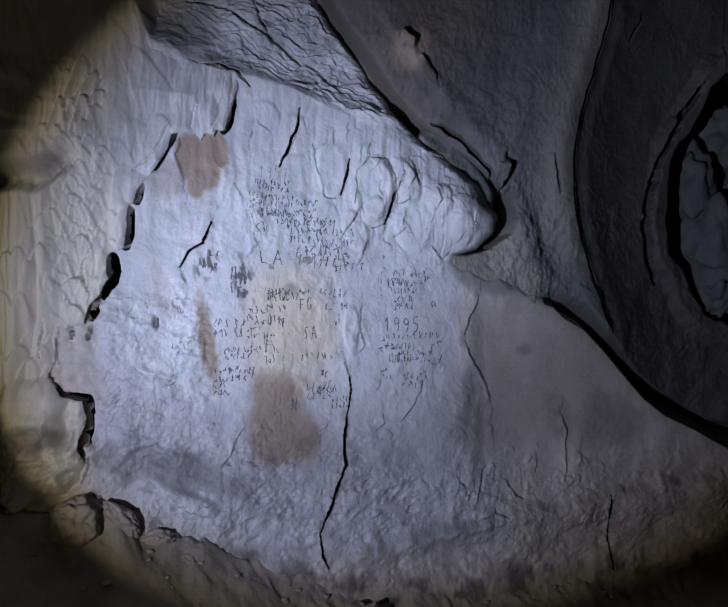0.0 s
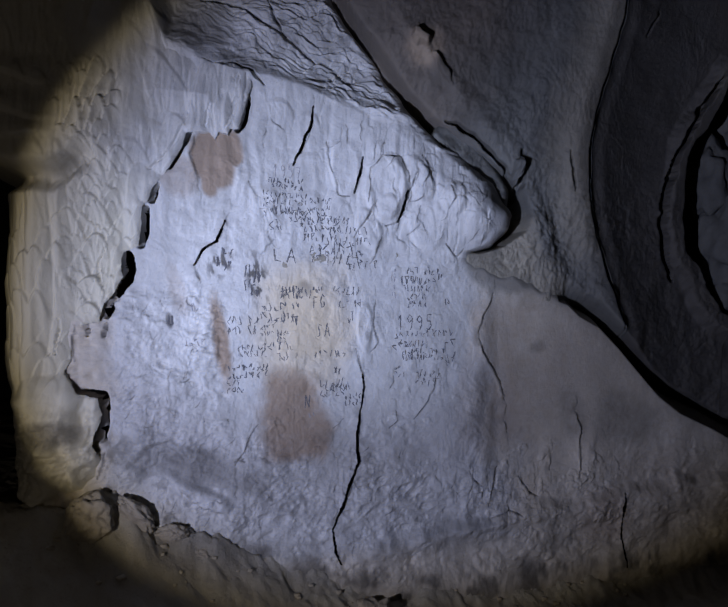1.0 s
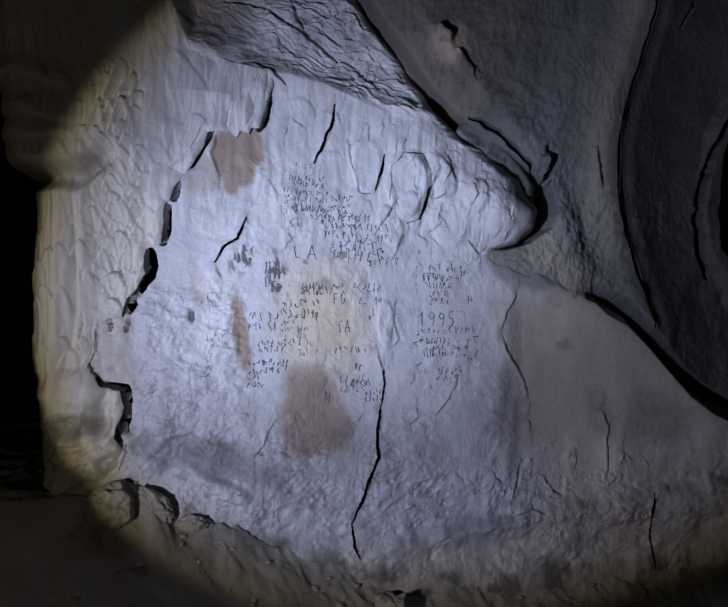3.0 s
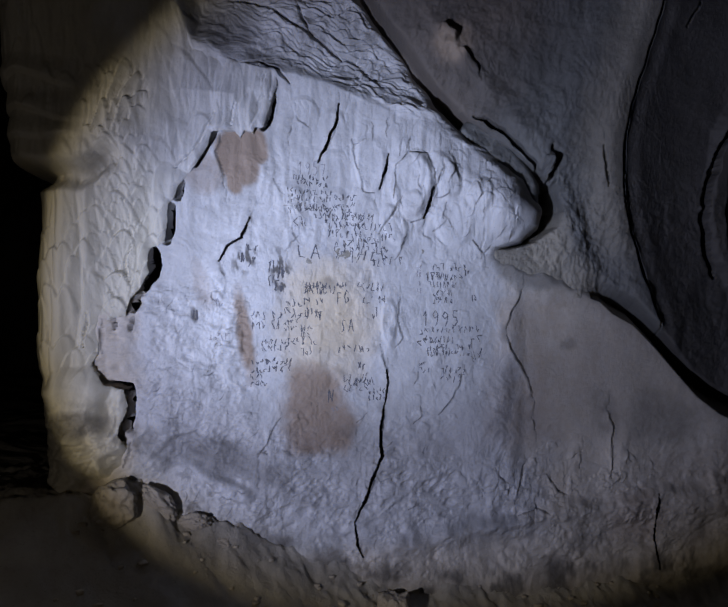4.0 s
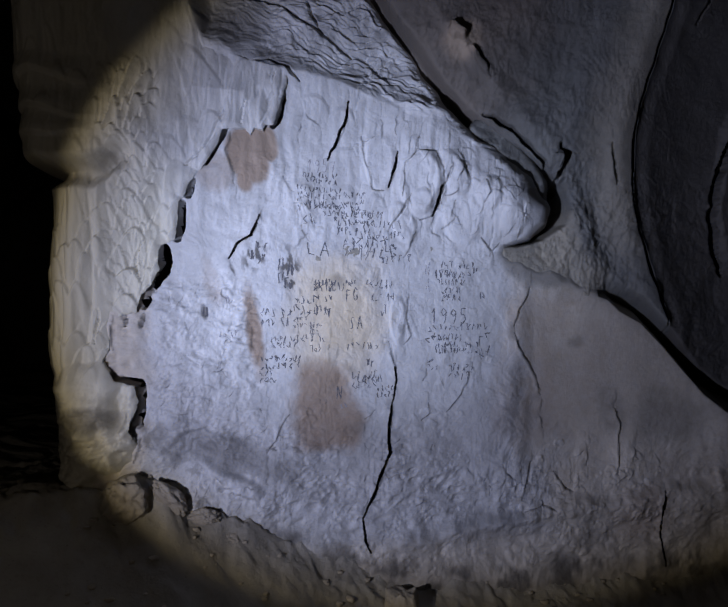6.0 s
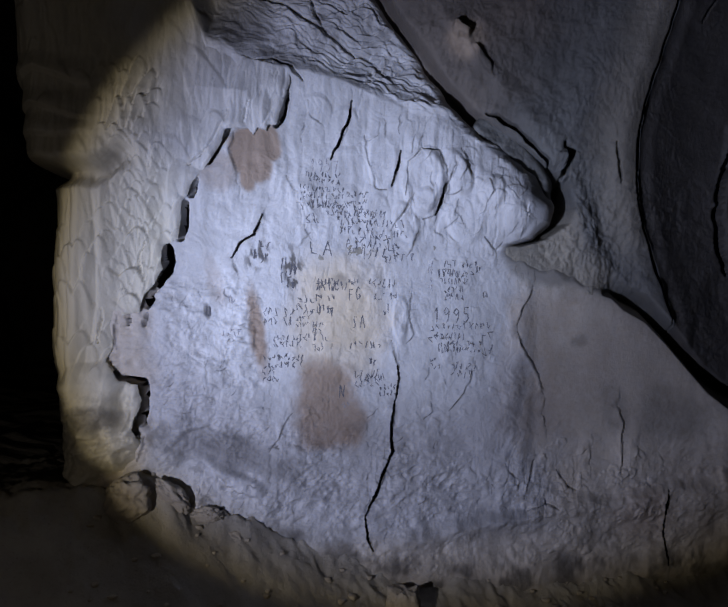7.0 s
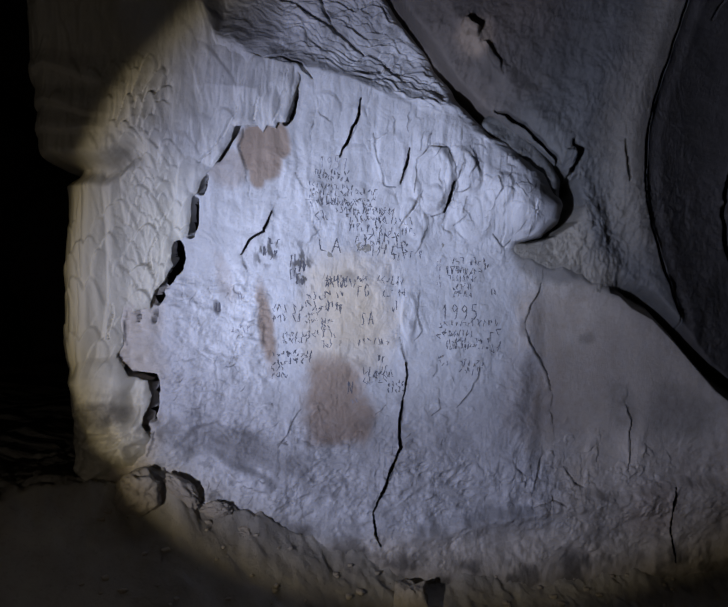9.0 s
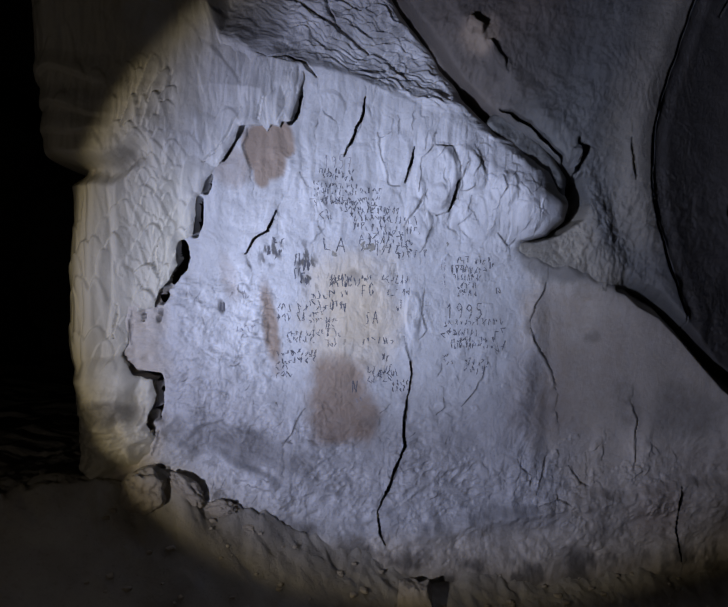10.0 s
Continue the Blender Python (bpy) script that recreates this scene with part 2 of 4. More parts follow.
CRACK = [(-0.083, 1.165), (-0.077, 1.111), (-0.056, 1.065), (-0.048, 1.01), (-0.065, 0.92), (-0.077, 0.83), (-0.069, 0.73), (-0.102, 0.644), (-0.127, 0.566), (-0.166, 0.486), (-0.156, 0.411), (-0.134, 0.35)]
S9 = [(-0.642, 1.477), (-0.617, 1.535), (-0.571, 1.564), (-0.548, 1.639)]
S9B = [(-0.642, 1.477), (-0.625, 1.412)]
HEART = [(-0.649, 1.938), (-0.66, 1.87), (-0.632, 1.752)]
L1 = [(-0.033, 1.739), (-0.024, 1.866), (0.024, 1.924), (0.088, 1.92), (0.121, 1.858), (0.129, 1.803)]
L2 = [(0.155, 1.851), (0.122, 1.784), (0.098, 1.709), (0.08, 1.664), (0.031, 1.647)]
L3 = [(-0.056, 1.909), (-0.07, 1.836), (-0.091, 1.768)]
L4 = [(-0.09, 1.6), (-0.052, 1.656), (-0.016, 1.725)]
L5 = [(0.295, 1.813), (0.311, 1.766), (0.283, 1.718)]
L6 = [(-0.195, 1.961), (-0.181, 1.855), (-0.143, 1.76), (-0.108, 1.753)]
L7 = [(0.18, 1.936), (0.209, 1.864), (0.181, 1.806)]
L8 = [(0.016, 1.613), (-0.005, 1.539), (-0.028, 1.502)]
L9 = [(0.278, 1.585), (0.321, 1.533), (0.356, 1.569)]
R1 = [(0.492, 1.387), (0.454, 1.309), (0.423, 1.218)]
R2 = [(0.423, 1.193), (0.47, 1.094), (0.518, 1.004), (0.546, 0.92)]
R3 = [(0.544, 0.845), (0.562, 0.784)]
R4 = [(0.89, 0.865), (0.914, 0.781), (0.912, 0.553)]
R5 = [(0.772, 0.678), (0.764, 0.603)]
R6 = [(0.509, 0.64), (0.49, 0.573), (0.47, 0.487)]
R7 = [(0.609, 0.591), (0.656, 0.517), (0.702, 0.5)]
R8 = [(0.481, 0.434), (0.557, 0.458), (0.621, 0.429)]
R9 = [(1.133, 0.473), (1.111, 0.279), (1.132, 0.148)]
R10 = [(0.383, 0.642), (0.403, 0.601), (0.439, 0.578)]
R11 = [(0.243, 1.053), (0.206, 0.941), (0.149, 0.879)]
R12 = [(0.071, 0.912), (0.079, 0.874), (0.053, 0.848)]
R13 = [(-0.437, 0.9), (-0.472, 0.826), (-0.502, 0.762)]
R14 = [(-0.021, 1.155), (0.001, 1.191), (-0.018, 1.265), (-0.009, 1.356)]
K = [(1.081, 2.617), (1.049, 2.501), (1.009, 2.374), (0.972, 2.256), (0.94, 2.128), (0.926, 1.991), (0.929, 1.814), (0.957, 1.696), (1.002, 1.557), (1.059, 1.415), (1.13, 1.25)]
C = [(0.843, 1.347), (0.903, 1.295), (1.004, 1.243), (1.112, 1.142), (1.223, 1.023), (1.334, 0.909), (1.457, 0.821), (1.654, 0.73), (1.852, 0.625)]
BGN = [(0.831, 2.008), (0.843, 1.908), (0.858, 1.83)]
FLANGE_EDGE = [(0.273, 2.087), (0.318, 2.08), (0.388, 2.042), (0.468, 1.98), (0.538, 1.907), (0.585, 1.837)]
SLOT = [(0.612, 1.985), (0.626, 1.935), (0.612, 1.865), (0.59, 1.775)]
PASSAGE = [(1.92, 2.56), (1.749, 2.408), (1.639, 2.237), (1.551, 2.069), (1.523, 1.915), (1.521, 1.76), (1.559, 1.606), (1.633, 1.472), (1.833, 1.265), (2.1, 1.2), (2.4, 1.5), (2.4, 2.3)]
PASSAGE_LIP = [(1.69, 2.44), (1.57, 2.268), (1.466, 2.079), (1.399, 1.903), (1.381, 1.751), (1.4, 1.6), (1.459, 1.447)]
HIGH_CRACK = [(1.293, 2.68), (1.26, 2.626), (1.223, 2.562)]
FLG = [(0.224, 2.042), (0.253, 2.087), (0.28, 2.102), (0.323, 2.094), (0.388, 2.052), (0.463, 1.99), (0.533, 1.912), (0.578, 1.842), (0.568, 1.742), (0.488, 1.742), (0.408, 1.852), (0.308, 1.942), (0.238, 1.992)]
# grooves of the main wall: line, half width, depth
GROOVES = [(CRACK[:4], 0.0035, 0.020), (S9B, 0.004, 0.014), (HEART, 0.004, 0.020), (L2, 0.005, 0.030), (R2, 0.004, 0.026), (L1, 0.004, 0.020), 
           (L4, 0.005, 0.026), (L5, 0.004, 0.020), (L6, 0.004, 0.014), (L7, 0.004, 0.018), (L8, 0.004, 0.014), (L9, 0.005, 0.020),
           (R1, 0.004, 0.022), (R3, 0.004, 0.016), (R4, 0.004, 0.030), (R5, 0.004, 0.018), (R6, 0.004, 0.018),
           (R7, 0.005, 0.028), (R8, 0.005, 0.030), (R10, 0.005, 0.022), (R11, 0.0025, 0.010), (R12, 0.003, 0.014),
           (S5, 0.008, 0.05), (S5B, 0.005, 0.03), (S5C, 0.008, 0.05), (S6B, 0.006, 0.03), (R13, 0.004, 0.020), (R14, 0.004, 0.014)]
# hollows behind the curtain's edge: line, width of the open slit
HOLLOWS = [(S1, 0.017), (S2B, 0.012), (S3, 0.018), ([(a - 0.007, b) for a, b in S4], 0.036), (S4B, 0.018), (S2, 0.008), (S6[1:], 0.0105)]
# deep cracks of the main wall: line, width at the middle
CLEFTS = [(S7[1:], 0.0075), (S9, 0.0046), (L2[1:4], 0.0085), (L3, 0.0070), (CRACK[2:5], 0.0058), (CRACK[4:10], 0.0088), (CRACK[9:], 0.0056), (R9, 0.0075)]
# short wandering hairline cracks, drawn by chance: zone centre, spread, how many, length
crackrng = random.Random(23)
HAIRLINES = []
for cx, cz, sx, sz, many, length in ((0.20, 1.76, 0.26, 0.18, 30, 0.07), (-0.15, 1.95, 0.30, 0.14, 10, 0.08), (-0.45, 0.75, 0.35, 0.18, 8, 0.05), (0.15, 0.60, 0.35, 0.15, 8, 0.05),
                                     (0.75, 0.62, 0.35, 0.08, 12, 0.07), (-0.60, 1.15, 0.20, 0.30, 8, 0.05), (0.22, 1.20, 0.16, 0.20, 6, 0.05), (-0.45, 1.65, 0.14, 0.14, 8, 0.07),
                                     (-0.66, 1.05, 0.18, 0.34, 46, 0.026), (-0.30, 0.66, 0.42, 0.13, 46, 0.028), (0.22, 0.52, 0.34, 0.12, 26, 0.030), (-0.40, 1.20, 0.30, 0.30, 18, 0.022)):
    for i in range(many):
        px, pz, turn = cx + sx * crackrng.uniform(-1, 1), cz + sz * crackrng.uniform(-1, 1), crackrng.uniform(-2.2, -0.9)
        line = [(px, pz)]
        for k in range(4):
            turn += crackrng.uniform(-0.55, 0.55)
            px, pz = px + length / 4 * math.cos(turn), pz + length / 4 * math.sin(turn)
            line.append((px, pz))
        HAIRLINES.append((line, crackrng.uniform(0.0028, 0.0045), crackrng.uniform(0.006, 0.016)))

# small raised flakes of rock: zone centre, spread, how many, size
FLAKES = []
for cx, cz, sx, sz, many, size in ((-0.35, 0.72, 0.45, 0.20, 85, 0.022), (0.25, 0.55, 0.40, 0.16, 70, 0.022), (-0.70, 1.10, 0.16, 0.30, 90, 0.024), (0.80, 0.45, 0.35, 0.12, 90, 0.030),
                                   (0.25, 1.76, 0.24, 0.16, 34, 0.026), (-0.15, 1.30, 0.45, 0.30, 60, 0.012), (0.2, 1.2, 0.16, 0.35, 40, 0.014)):
    for i in range(many):
        k = size * crackrng.uniform(0.35, 1.2)
        FLAKES.append((cx + sx * crackrng.uniform(-1, 1), cz + sz * crackrng.uniform(-1, 1), k * crackrng.uniform(0.8, 1.5), k, crackrng.uniform(-35, 25), 0.14 * k + 0.001))

SHO_X, SHO_Z = [-1.0, -0.86, -0.79] + [p[0] for p in SHO[2:]] + [0.6], [3.0, 2.62, 2.40] + [p[1] for p in SHO[2:]] + [1.72]
SIL = SIL[:-1] + [(0.37, 1.515)]
SIL_Z, SIL_X = [p[1] for p in SIL][::-1], [p[0] for p in SIL][::-1]
C_X, C_Z = [0.37] + [p[0] for p in C] + [2.6], [1.50] + [p[1] for p in C] + [0.45]
K_Z, K_X = [p[1] for p in K][::-1], [p[0] for p in K][::-1]


def base(x, z):
    d = z - 1.35
    return 3.21 + 0.52 * x - 0.03 * x * x - 0.06 * x * d - 0.03 * d * d


def foot_line(x):
    """Height at which the floor meets the wall."""
    return np.interp(x, [-1.2, -0.95, -0.68, -0.53, -0.36, -0.19, 0.05, 0.4, 1.0, 1.6], [0.66, 0.62, 0.53, 0.47, 0.40, 0.315, 0.22, 0.17, 0.12, 0.08])


def left_edge(z):
    return np.interp(z, [0.5, 0.8, 1.0, 1.7, 1.76, 1.80, 2.0, 2.2, 2.6], [-1.08, -1.13, -1.15, -1.165, -1.13, -1.22, -1.24, -1.26, -1.3])


def soft_wall(x, z):
    """The broad form of the pale wall, without its small relief."""
    y = base(x, z) + 0.022 * fbm(x * 1.5, z * 1.3, 3, 1)
    turn = np.maximum(0, left_edge(z) + 0.07 + 0.02 * perlin(z * 4, z * 0, 2) - x)
    y = y + 10 * turn ** 2
    up = np.maximum(0, z - np.interp(x, SHO_X, SHO_Z))
    y = y + 0.17 * up + (0.085 - 0.045 * smooth(0.12, 0.30, x)) * (1 - np.exp(-(up / 0.075) ** 1.5))
    return y


def scoops(x, z):
    """Scattered shallow pocks, slanting a little, some large and some small."""
    u, v = x * 0.94 + z * 0.34, z * 0.94 - x * 0.34
    big = smooth(0.42, 0.12, cells(u * 13, v * 19, 3)) * smooth(-0.05, 0.25, perlin(x * 6, z * 6, 47))
    small = smooth(0.40, 0.15, cells(u * 30, v * 42, 7)) * smooth(-0.1, 0.2, perlin(x * 9, z * 9, 48))
    return big + 0.5 * small


def wall_form(x, z):
    y = soft_wall(x, z)
    zs = np.interp(x, SHO_X, SHO_Z)
    wx, wz = x + 0.02 * fbm(x * 4, z * 4, 2, 5), z + 0.02 * fbm(x * 4, z * 4, 2, 8)
    calm = 1 - 0.8 * smooth(0.42, 0.55, x) * smooth(0.6, 0.75, z)
    # flutes of the upper panel, fading downward
    flute = smooth(1.40, 1.80, z) * (1 - smooth(-0.02, 0.05, z - zs)) * calm
    y = y - 0.0040 * flute * fbm(wx * 24, wz * 2.0, 2, 11) - 0.003 * calm * fbm(wx * 9, wz * 5, 3, 13)
    y = y - 0.0008 * calm * fbm(wx * 34, wz * 30, 3, 14)
    # faint hanging lobes high on the panel, knobbly drapery towards the nose
    y = y - 0.007 * flute * smooth(0.0, 0.3, perlin(x * 4, z * 3, 15)) * lobes(wx, wz, 9, 5, 3)
    knob = np.exp(-ellipse(x, z, 0.20, 1.76, 0.30, 0.22) ** 2)
    y = y - knob * (0.004 * fbm(wx * 9, wz * 6, 2, 17) + 0.006 * lobes(wx, wz, 9, 5, 5))
    y = y - 0.10 * np.exp(-ellipse(x, z, 0.43, 1.72, 0.15, 0.12, -25) ** 2) - 0.04 * np.exp(-ellipse(x, z, 0.20, 1.84, 0.22, 0.12, -30) ** 2)
    for cx, cz, rx, rz, turn, rise in ((0.045, 1.79, 0.075, 0.13, -8, 0.030), (0.05, 1.72, 0.045, 0.055, 0, 0.007), (-0.12, 1.86, 0.06, 0.12, 0, 0.010),
                                       (0.165, 1.84, 0.045, 0.09, 15, 0.014), (0.30, 1.77, 0.055, 0.07, 0, 0.014), (-0.04, 1.64, 0.05, 0.08, 20, 0.012),
                                       (0.41, 1.66, 0.06, 0.06, 0, 0.012), (0.20, 1.66, 0.07, 0.10, 0, 0.010), (-0.05, 1.24, 0.035, 0.09, 0, 0.008)):
        y = y - rise * smooth(1.12, 0.75, ellipse(wx, wz, cx, cz, rx, rz, turn))
    # overlapping scales on the sloping shoulder
    top = smooth(-0.01, 0.05, z - zs + 0.02 * perlin(x * 9, z * 9, 20))
    a, b = x * 0.97 - z * 0.24, z * 0.97 + x * 0.24
    a, b = a + 0.05 * fbm(x * 5, z * 5, 2, 21), b + 0.03 * fbm(x * 6, z * 6, 3, 23)
    rich = 0.25 + 0.75 * smooth(-0.62, -0.35, x + 0.1 * perlin(x * 6, z * 6, 22))
    y = y - top * (rich * (0.024 * drapes(a, -b, 5.2, 16, 11, 0.7) + 0.017 * drapes(a, -b, 10, 28, 12, 0.8) + 0.005 * lobes(a, b, 24, 48, 13))
                   + 0.045 * perlin(a * 2.2, b * 5, 29) + 0.005 * fbm(a * 22, b * 40, 3, 28))
    for line in ([(-0.66, 2.47), (-0.52, 2.46), (-0.36, 2.36), (-0.24, 2.27)], [(-0.42, 2.50), (-0.36, 2.36)], [(-0.60, 2.20), (-0.53, 2.225), (-0.46, 2.20), (-0.42, 2.15)]):
        y = carve(y, x, z, line, 0.006, 0.03, 0.010)
    # pitted and broken foot of the wall
    low = smooth(0.98, 0.60, z + 0.06 * fbm(x * 3, z * 3, 2, 31) - 0.10 * smooth(-0.3, -0.8, x)) * (0.35 + 0.65 * np.maximum(smooth(0.62, 0.45, z), 1 - smooth(0.35, 0.55, x)))
    low = low * smooth(-0.06, 0.06, z - foot_line(x))
    y = y - low * (0.009 * fbm(wx * 4, wz * 6, 3, 33) + 0.006 * plates(fbm(wx * 7, wz * 10, 4, 34), 5, 0.8) * (1 - 0.8 * smooth(0.1, 0.4, x)) + 0.0025 * plates(fbm(wx * 17, wz * 24, 3, 35), 4))
    plain = smooth(0.15, 0.40, x)
    crust = np.maximum(low * (1 - plain), 0.9 * smooth(-0.40, -0.62, x) * smooth(1.50, 1.30, z))
    y = y - crust * (0.007 * plates(fbm(wx * 8 + wz * 4, wz * 13, 3, 45), 4, 0.75) - 0.010 * scoops(wx, wz))
    y = y - low * plain * (0.014 * fbm(wx * 4, wz * 7, 4, 48) + 0.006 * scoops(wx, wz))
    y = y + 0.030 * smooth(1.3, 0.5, ellipse(wx, wz, -0.765, 0.805, 0.12, 0.055, -28) + 0.5 * fbm(x * 9, z * 9, 3, 58)) - 0.02 * smooth(1.2, 0.6, ellipse(wx, wz, -0.60, 0.66, 0.10, 0.03, -30))
    y = y - 0.06 * smooth(0.5, 0.1, z)
    ledge = smooth(0.02, -0.03, z - np.interp(x, [-0.2, 0.0, 0.3, 0.6, 1.0, 1.4], [0.30, 0.40, 0.43, 0.46, 0.47, 0.50]) + 0.025 * fbm(x * 7, z * 3, 3, 37)) * smooth(-0.2, -0.05, x)
    y = y - 0.05 * ledge * (1 - 0.75 * smooth(0.43, 0.32, z))
    # chipped and pocked places
    y = y - 0.005 * calm * plates(fbm(wx * 5, wz * 3.5, 4, 38), 4) * (1 - top)
    some = smooth(0.1, 0.4, perlin(x * 3.1, z * 2.7, 39)) * (1 - top) * calm
    y = y - 0.005 * some * plates(fbm(wx * 17, wz * 13, 3, 36), 4)
    pocks = smooth(-0.42, -0.70, x) * smooth(1.45, 1.2, z)
    y = y - pocks * (0.008 * plates(fbm(wx * 9, wz * 6, 3, 40), 4) + 0.003 * plates(fbm(wx * 22, wz * 15, 3, 42), 4))
    # the dished area right of the thin cracks
    y = y + 0.018 * smooth(0.44, 0.52, x) * smooth(1.45, 1.2, z) * smooth(0.45, 0.7, z)
    for line, slit in HOLLOWS:
        lx, lz = [p[0] for p in line], [p[1] for p in line]
        m = (x > min(lx) - 0.12) & (x < max(lx) + 0.06) & (z > min(lz) - 0.06) & (z < max(lz) + 0.06)
        if m.any():
            d = to_line(x[m] + 0.004 * fbm(x[m] * 16, z[m] * 16, 2, 104), z[m], line)
            ends = np.minimum(np.hypot(x[m] - lx[0], z[m] - lz[0]), np.hypot(x[m] - lx[-1], z[m] - lz[-1]))
            w = 0.5 * slit * (0.5 + 0.5 * smooth(0.0, 0.03, ends)) * (0.9 + 0.3 * perlin(x[m] * 20, z[m] * 20, 107))
            y = y.copy()
            y[m] += 0.06 * smooth(w + 0.007, w + 0.001, d)
    for line, half, deep in GROOVES:
        y = carve(y, x, z, line, half, deep if deep >= 0.036 else 0.2 * deep, 0.005 + 0.45 * min(deep, 0.04))
    for cx, cz, rx, rz, turn, rise in FLAKES:
        m = (np.abs(x - cx) < 1.5 * rx) & (np.abs(z - cz) < 1.5 * rx)
        if m.any():
            px, pz = x[m], z[m]
            e = ellipse(px, pz, cx, cz, rx, rz, turn) + 0.25 * perlin(px * 60, pz * 60, 105)
            y = y.copy() if y.base is not None else y
            y[m] -= rise * smooth(1.0, 0.78, e) * np.clip(0.55 + 0.6 * (pz - cz) / rz, 0, 1)
    for line, half, deep in HAIRLINES:
        y = carve(y, x, z, line, half, 0.15 * deep, 0.003 + 0.5 * deep)
    # the rock stands a little proud on the left of each cleft
    for line, slit in CLEFTS:
        y = carve(y, x, z, line, 0.5 * slit, 0.0, 0.008 + 0.3 * slit)
    # right-hand rim of the shoulder and nose, falling away behind
    over = x - np.interp(z, SIL_Z, SIL_X) + 0.012 * perlin(z * 16, z * 3, 43)
    fade = smooth(1.50, 1.555, z)
    y = y + fade * (24 * np.maximum(0, over + 0.045) ** 2 + 7 * np.maximum(0, over)) + 9 * smooth(1.70, 1.80, z) * smooth(2.1, 1.95, z) * np.clip(over + 0.14, 0, 0.14) ** 2
    # beyond the nose and the right-hand crevice the wall slips behind
    zc = np.interp(x, C_X, C_Z)
    ragged = 0.035 * fbm(x * 6, z * 4, 3, 44) * smooth(0.85, 0.7, x)
    y = y + 0.20 * smooth(-0.02, 0.14, z - zc + ragged) * smooth(-0.01, 0.06, over) * (z < 1.62)
    y = y + np.where(x > 0.80, 3 * np.maximum(0, z - zc + 0.015), 0) * (z < 1.6)
    return y


def slit_edge(x, z):
    """Distance outside the slits, which open into the hollow behind the wall."""
    far = np.full(np.shape(x), 0.05)
    for line, slit in HOLLOWS + CLEFTS:
        lx, lz = [p[0] for p in line], [p[1] for p in line]
        m = (x > min(lx) - 0.06) & (x < max(lx) + 0.06) & (z > min(lz) - 0.06) & (z < max(lz) + 0.06)
        px, pz = x[m], z[m]
        d = to_line(px + 0.004 * fbm(px * 16, pz * 16, 2, 104), pz + 0.003 * fbm(px * 40, pz * 40, 2, 106), line)
        ends = np.minimum(np.hypot(px - lx[0], pz - lz[0]), np.hypot(px - lx[-1], pz - lz[-1]))
        far[m] = np.minimum(far[m], d - 0.001 - 0.5 * slit * (0.35 + 0.65 * smooth(0.0, 0.07 if (line, slit) in CLEFTS else 0.03, ends)) * (0.9 + 0.35 * perlin(px * 20, pz * 20, 107)))
    return far


def wall_kept(x, z):
    over = x - np.interp(z, SIL_Z, SIL_X)
    zc = np.interp(x, C_X, C_Z)
    return np.where(z > 1.56, over < 0.05, z < zc + 0.14) | ((x < 0.33) & (z < 1.6))


